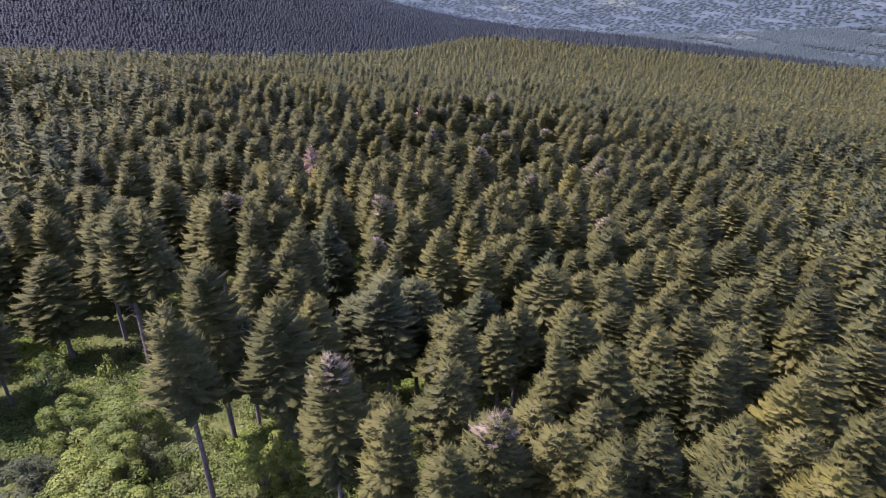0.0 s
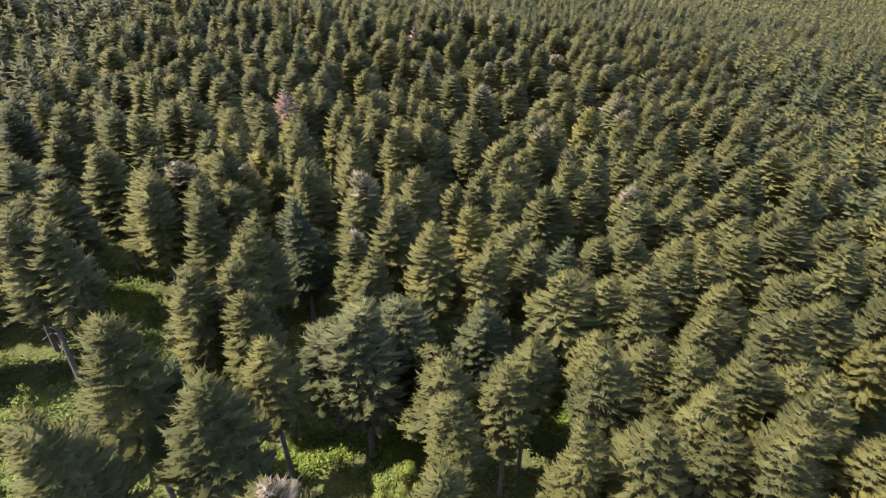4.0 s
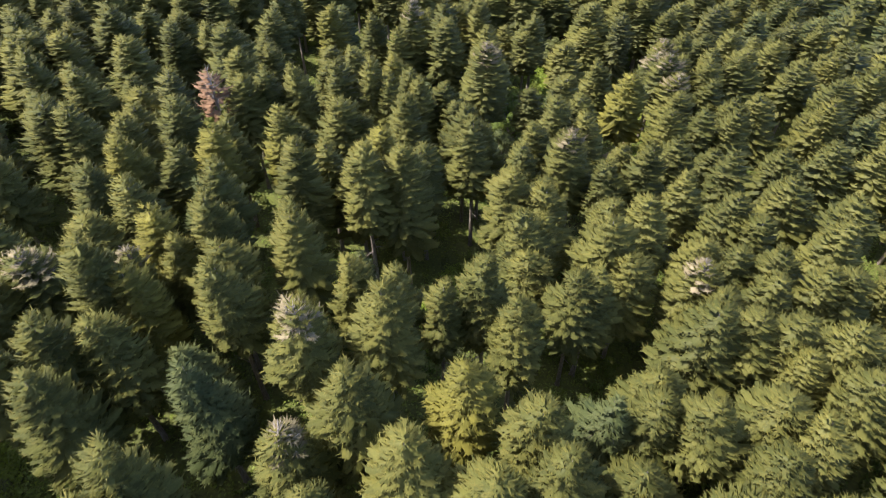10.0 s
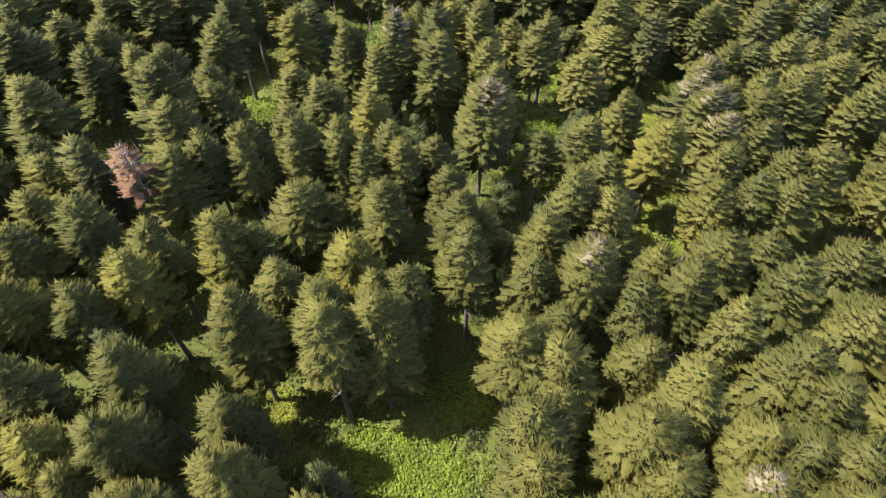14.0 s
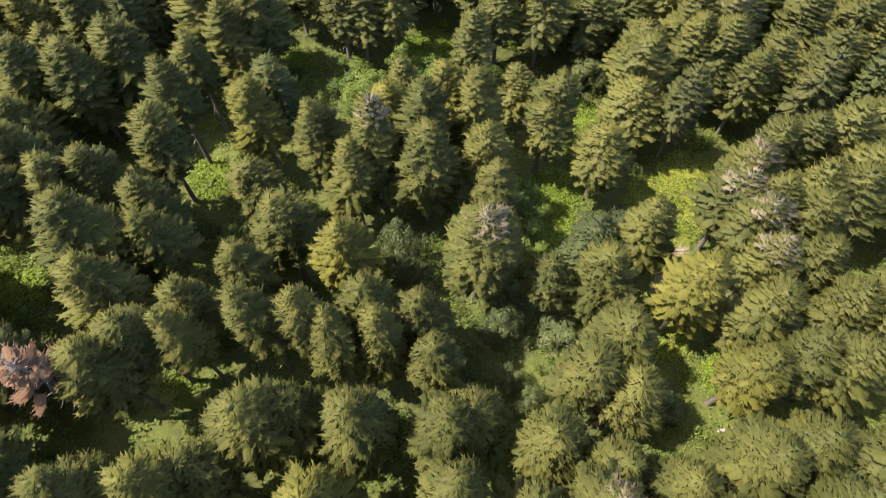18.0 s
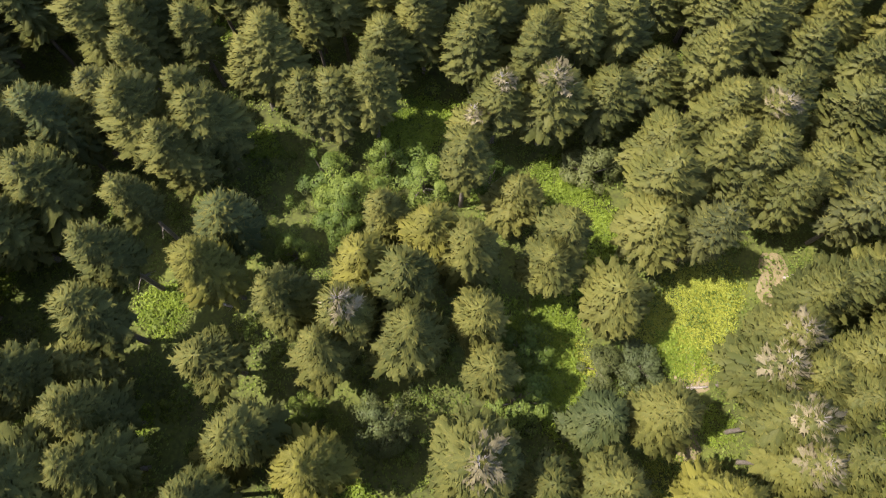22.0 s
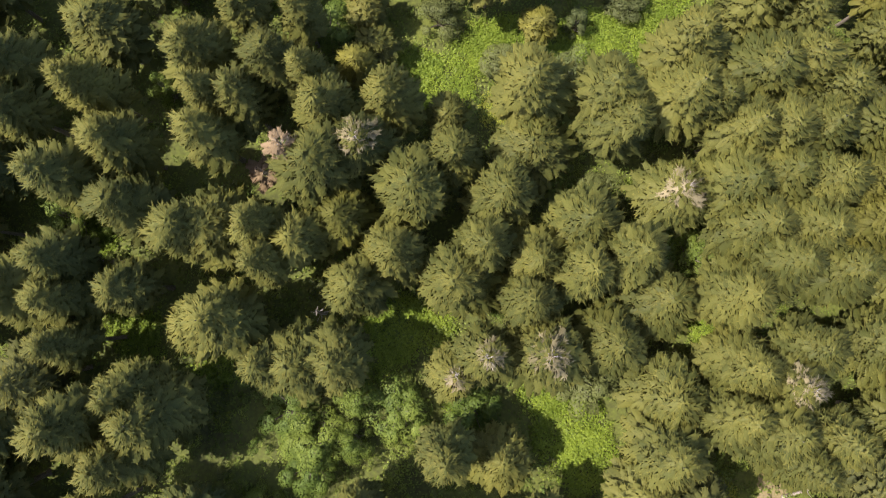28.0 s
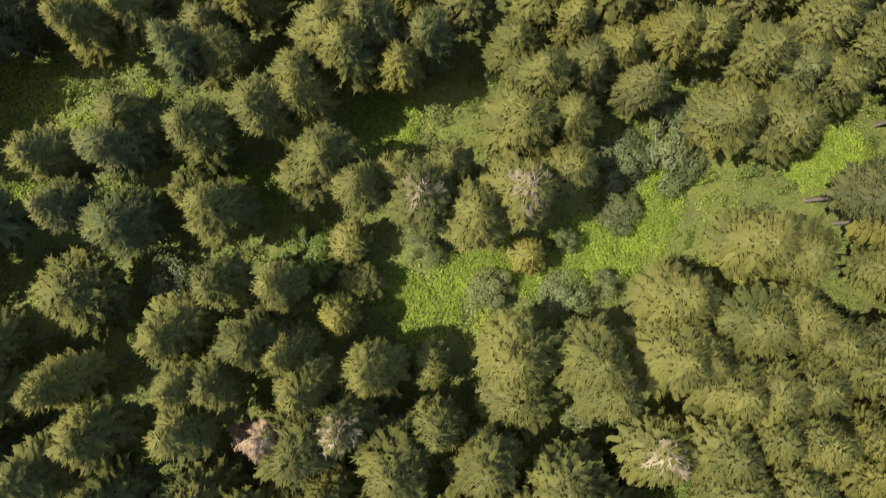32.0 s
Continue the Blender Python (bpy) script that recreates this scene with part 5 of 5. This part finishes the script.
def shrub_layer():
    """Shrubs and saplings wherever the canopy leaves the floor open."""
    rows = scatter(11, 4.6, -80, 80, 30, 264, lambda x, y: (np.abs(x) < 30 + 0.22 * y) & ~((np.abs(x) < 12) & (y < 38)))
    x, y = rows[:, 0], rows[:, 1]
    ok = np.ones(len(rows), bool)
    for px, py, r in PLANTED:
        ok &= (x - px) ** 2 + (y - py) ** 2 > (0.55 * r + 1.0) ** 2
    for px, py in near_firs[:, :2]:
        ok &= (x - px) ** 2 + (y - py) ** 2 > 2.6 ** 2
    for kind, px, py, r in OPENINGS:
        if kind in ("grass", "soil", "weeds"):
            ok &= (x - px) ** 2 + (y - py) ** 2 > (0.9 * r + 1.0) ** 2
    rows = rows[ok]
    gen = np.random.default_rng(12)
    rows[:, 3], rows[:, 4] = gen.uniform(1.2, 2.4, len(rows)), gen.uniform(1.6, 4.6, len(rows))
    layer = join_trees("understorey_shrubs", [shrub_pattern(i) for i in range(9)], rows, [BROADLEAF, BROADLEAF_DARK, BRIGHT_LEAF], "green leafy shrubs and saplings between the firs")
    layer["category"] = "undergrowth"


def in_openings(kind, density, seed, spill=1.15):
    rng, out = random.Random(seed), []
    for k, x, y, r in OPENINGS:
        if k == kind:
            for _ in range(int(density * 3.14 * (r * spill) ** 2)):
                a, q = rng.uniform(0, 6.28), r * spill * math.sqrt(rng.random())
                out.append((x + q * math.cos(a), y + q * math.sin(a)))
    return out


WEEDS = [tuft_pattern(80 + i, 20, 0.125, 0.75, 0.75) for i in range(6)]
tufts("weeds", WEEDS, in_openings("weeds", 4.2, 5) + in_openings("glade", 0.25, 15), 0.6, 1.5, BRIGHT, "bright green leafy weeds filling an opening")
tufts("meadow_grass", [tuft_pattern(90 + i, 14, 0.12, 0.6, 0.35) for i in range(6)], in_openings("grass", 6.0, 6, 1.35), 0.6, 1.3, GRASS,
      "yellow-green meadow grass in a sunny opening")
rng_floor = np.random.default_rng(8)
floor_points = np.stack([rng_floor.uniform(-75, 75, 19000), rng_floor.uniform(25, 270, 19000)], 1)
lush = np.array([noise.noise((px * 0.06, py * 0.06, 3.0)) for px, py in floor_points])
tufts("undergrowth", [tuft_pattern(70 + i, 15, 0.125, 0.85, 0.8) for i in range(6)], np.concatenate([floor_points[lush > -0.8], np.array(in_openings("glade", 2.0, 16))]), 0.7, 1.7, BROADLEAF, "green ferns and saplings on the forest floor")

shrub_layer()

# ---- bare soil, fallen logs, snags ----
def soil_patch(x, y, radius, seed):
    """A worn patch of earth with a ragged rim, a few centimetres proud of the ground."""
    rng = random.Random(seed)
    verts, faces = [], []
    rings, sides = 7, 40
    wobble = [rng.uniform(0.75, 1.2) for _ in range(sides)]
    wobble = [(wobble[i - 1] + wobble[i] + wobble[(i + 1) % sides]) / 3 for i in range(sides)]
    for i in range(rings):
        for j in range(sides):
            q = radius * wobble[j] * (i + 0.3) / (rings - 0.7)
            px, py = x + q * math.cos(6.2832 * j / sides), y + 1.15 * q * math.sin(6.2832 * j / sides)
            lift = 0.06 + rng.uniform(-0.01, 0.012) if i < rings - 1 else -0.05
            verts.append((px, py, float(ground(px, py)) + lift))
    for i in range(rings - 1):
        for j in range(sides):
            faces.append((i * sides + j, (i + 1) * sides + j, (i + 1) * sides + (j + 1) % sides, i * sides + (j + 1) % sides))
    verts.append((x, y, float(ground(x, y)) + 0.12))
    fan = [(len(verts) - 1, j, (j + 1) % sides) for j in range(sides)]
    me = mesh_of("soil_patch", verts, [faces, fan], [SOIL], None, True)
    return tagged(new("soil_patch", me), "bare pale-brown earth worn through the grass", "soil", kind="structure")


def fallen_log(x, y, x2, y2, thick, seed):
    """A bleached fallen trunk lying on the ground, with broken branch stubs."""
    rng = random.Random(seed)
    root = tagged(new("fallen_log"), "bleached fallen log lying among weeds", "log", "fallen logs")
    a, b = Vector((x, y, float(ground(x, y)) + thick * 0.8)), Vector((x2, y2, float(ground(x2, y2)) + thick * 0.7))
    root.location = a
    d = b - a
    path = [tuple(d * s + Vector((0, 0, rng.uniform(-0.04, 0.04)))) for s in (0, 0.02, 0.25, 0.5, 0.75, 0.99, 1.0)]
    part("stem", tubes("stem", [(path, [0.02, thick, thick * 0.95, thick * 0.85, thick * 0.72, thick * 0.6, 0.02])], DEADWOOD, 9), root)
    for i in range(5):
        s = rng.uniform(0.3, 0.95)
        n = Vector((rng.uniform(-1, 1), rng.uniform(-1, 1), rng.uniform(0.3, 1))).normalized() * rng.uniform(0.5, 1.3)
        p = d * s
        part("branch_stub", tubes("branch_stub", [([tuple(p), tuple(p + n * 0.6), tuple(p + n)], [0.05, 0.035, 0.01])], DEADWOOD, 5), root)
    return root


def snag(x, y, height, lean, turn, seed):
    """A standing dead trunk with bare broken branches."""
    rng = random.Random(seed)
    root = tagged(new("snag"), "leaning dead grey trunk with bare branches", "dead tree", "snags")
    root.location = (x, y, float(ground(x, y)) - 0.2)
    c, s = math.cos(turn) * lean, math.sin(turn) * lean
    path = [(c * u * u, s * u * u, height * u) for u in (0, 0.2, 0.45, 0.7, 0.9, 1.0)]
    part("stem", tubes("stem", [(path, [0.24, 0.2, 0.17, 0.13, 0.08, 0.03])], DEADWOOD, 8), root)
    for i in range(14):
        u, a = rng.uniform(0.3, 0.97), rng.uniform(0, 6.28)
        n = rng.uniform(0.7, 2.0) * (1.15 - u)
        p = Vector((c * u * u, s * u * u, height * u))
        q = Vector((math.cos(a), math.sin(a), rng.uniform(-0.1, 0.4))) * n
        part("bare_branch", tubes("bare_branch", [([tuple(p), tuple(p + q * 0.5), tuple(p + q + Vector((0, 0, 0.15)))], [0.05, 0.035, 0.01])], DEADWOOD, 4), root)
    return root


for i, (kind, x, y, r) in enumerate([o for o in OPENINGS if o[0] == "soil"]):
    soil_patch(x, y, r, 300 + i)
fallen_log(42.6, 150.2, 46.2, 151.2, 0.20, 1)
fallen_log(36.5, 140.2, 43.9, 141.9, 0.22, 2)
fallen_log(51.4, 180.3, 55.6, 181.3, 0.22, 3)
fallen_log(55.9, 171.7, 60.7, 172.5, 0.24, 4)
fallen_log(17.6, 226.9, 19.1, 229.9, 0.20, 5)
fallen_log(-22.3, 175.2, -18.3, 174.4, 0.20, 6)
fallen_log(29.3, 128.0, 32.9, 129.9, 0.24, 7)
fallen_log(34.9, 165.4, 38.9, 165.8, 0.20, 8)
snag(-5.6, 203.0, 10.0, 0.8, 1.0, 21)
snag(31.0, 162.0, 8.0, 1.4, 2.6, 22)
snag(27.8, 105.8, 9.0, 0.9, 4.0, 23)
snag(-38.0, 76.4, 13.0, 5.0, 2.4, 24)
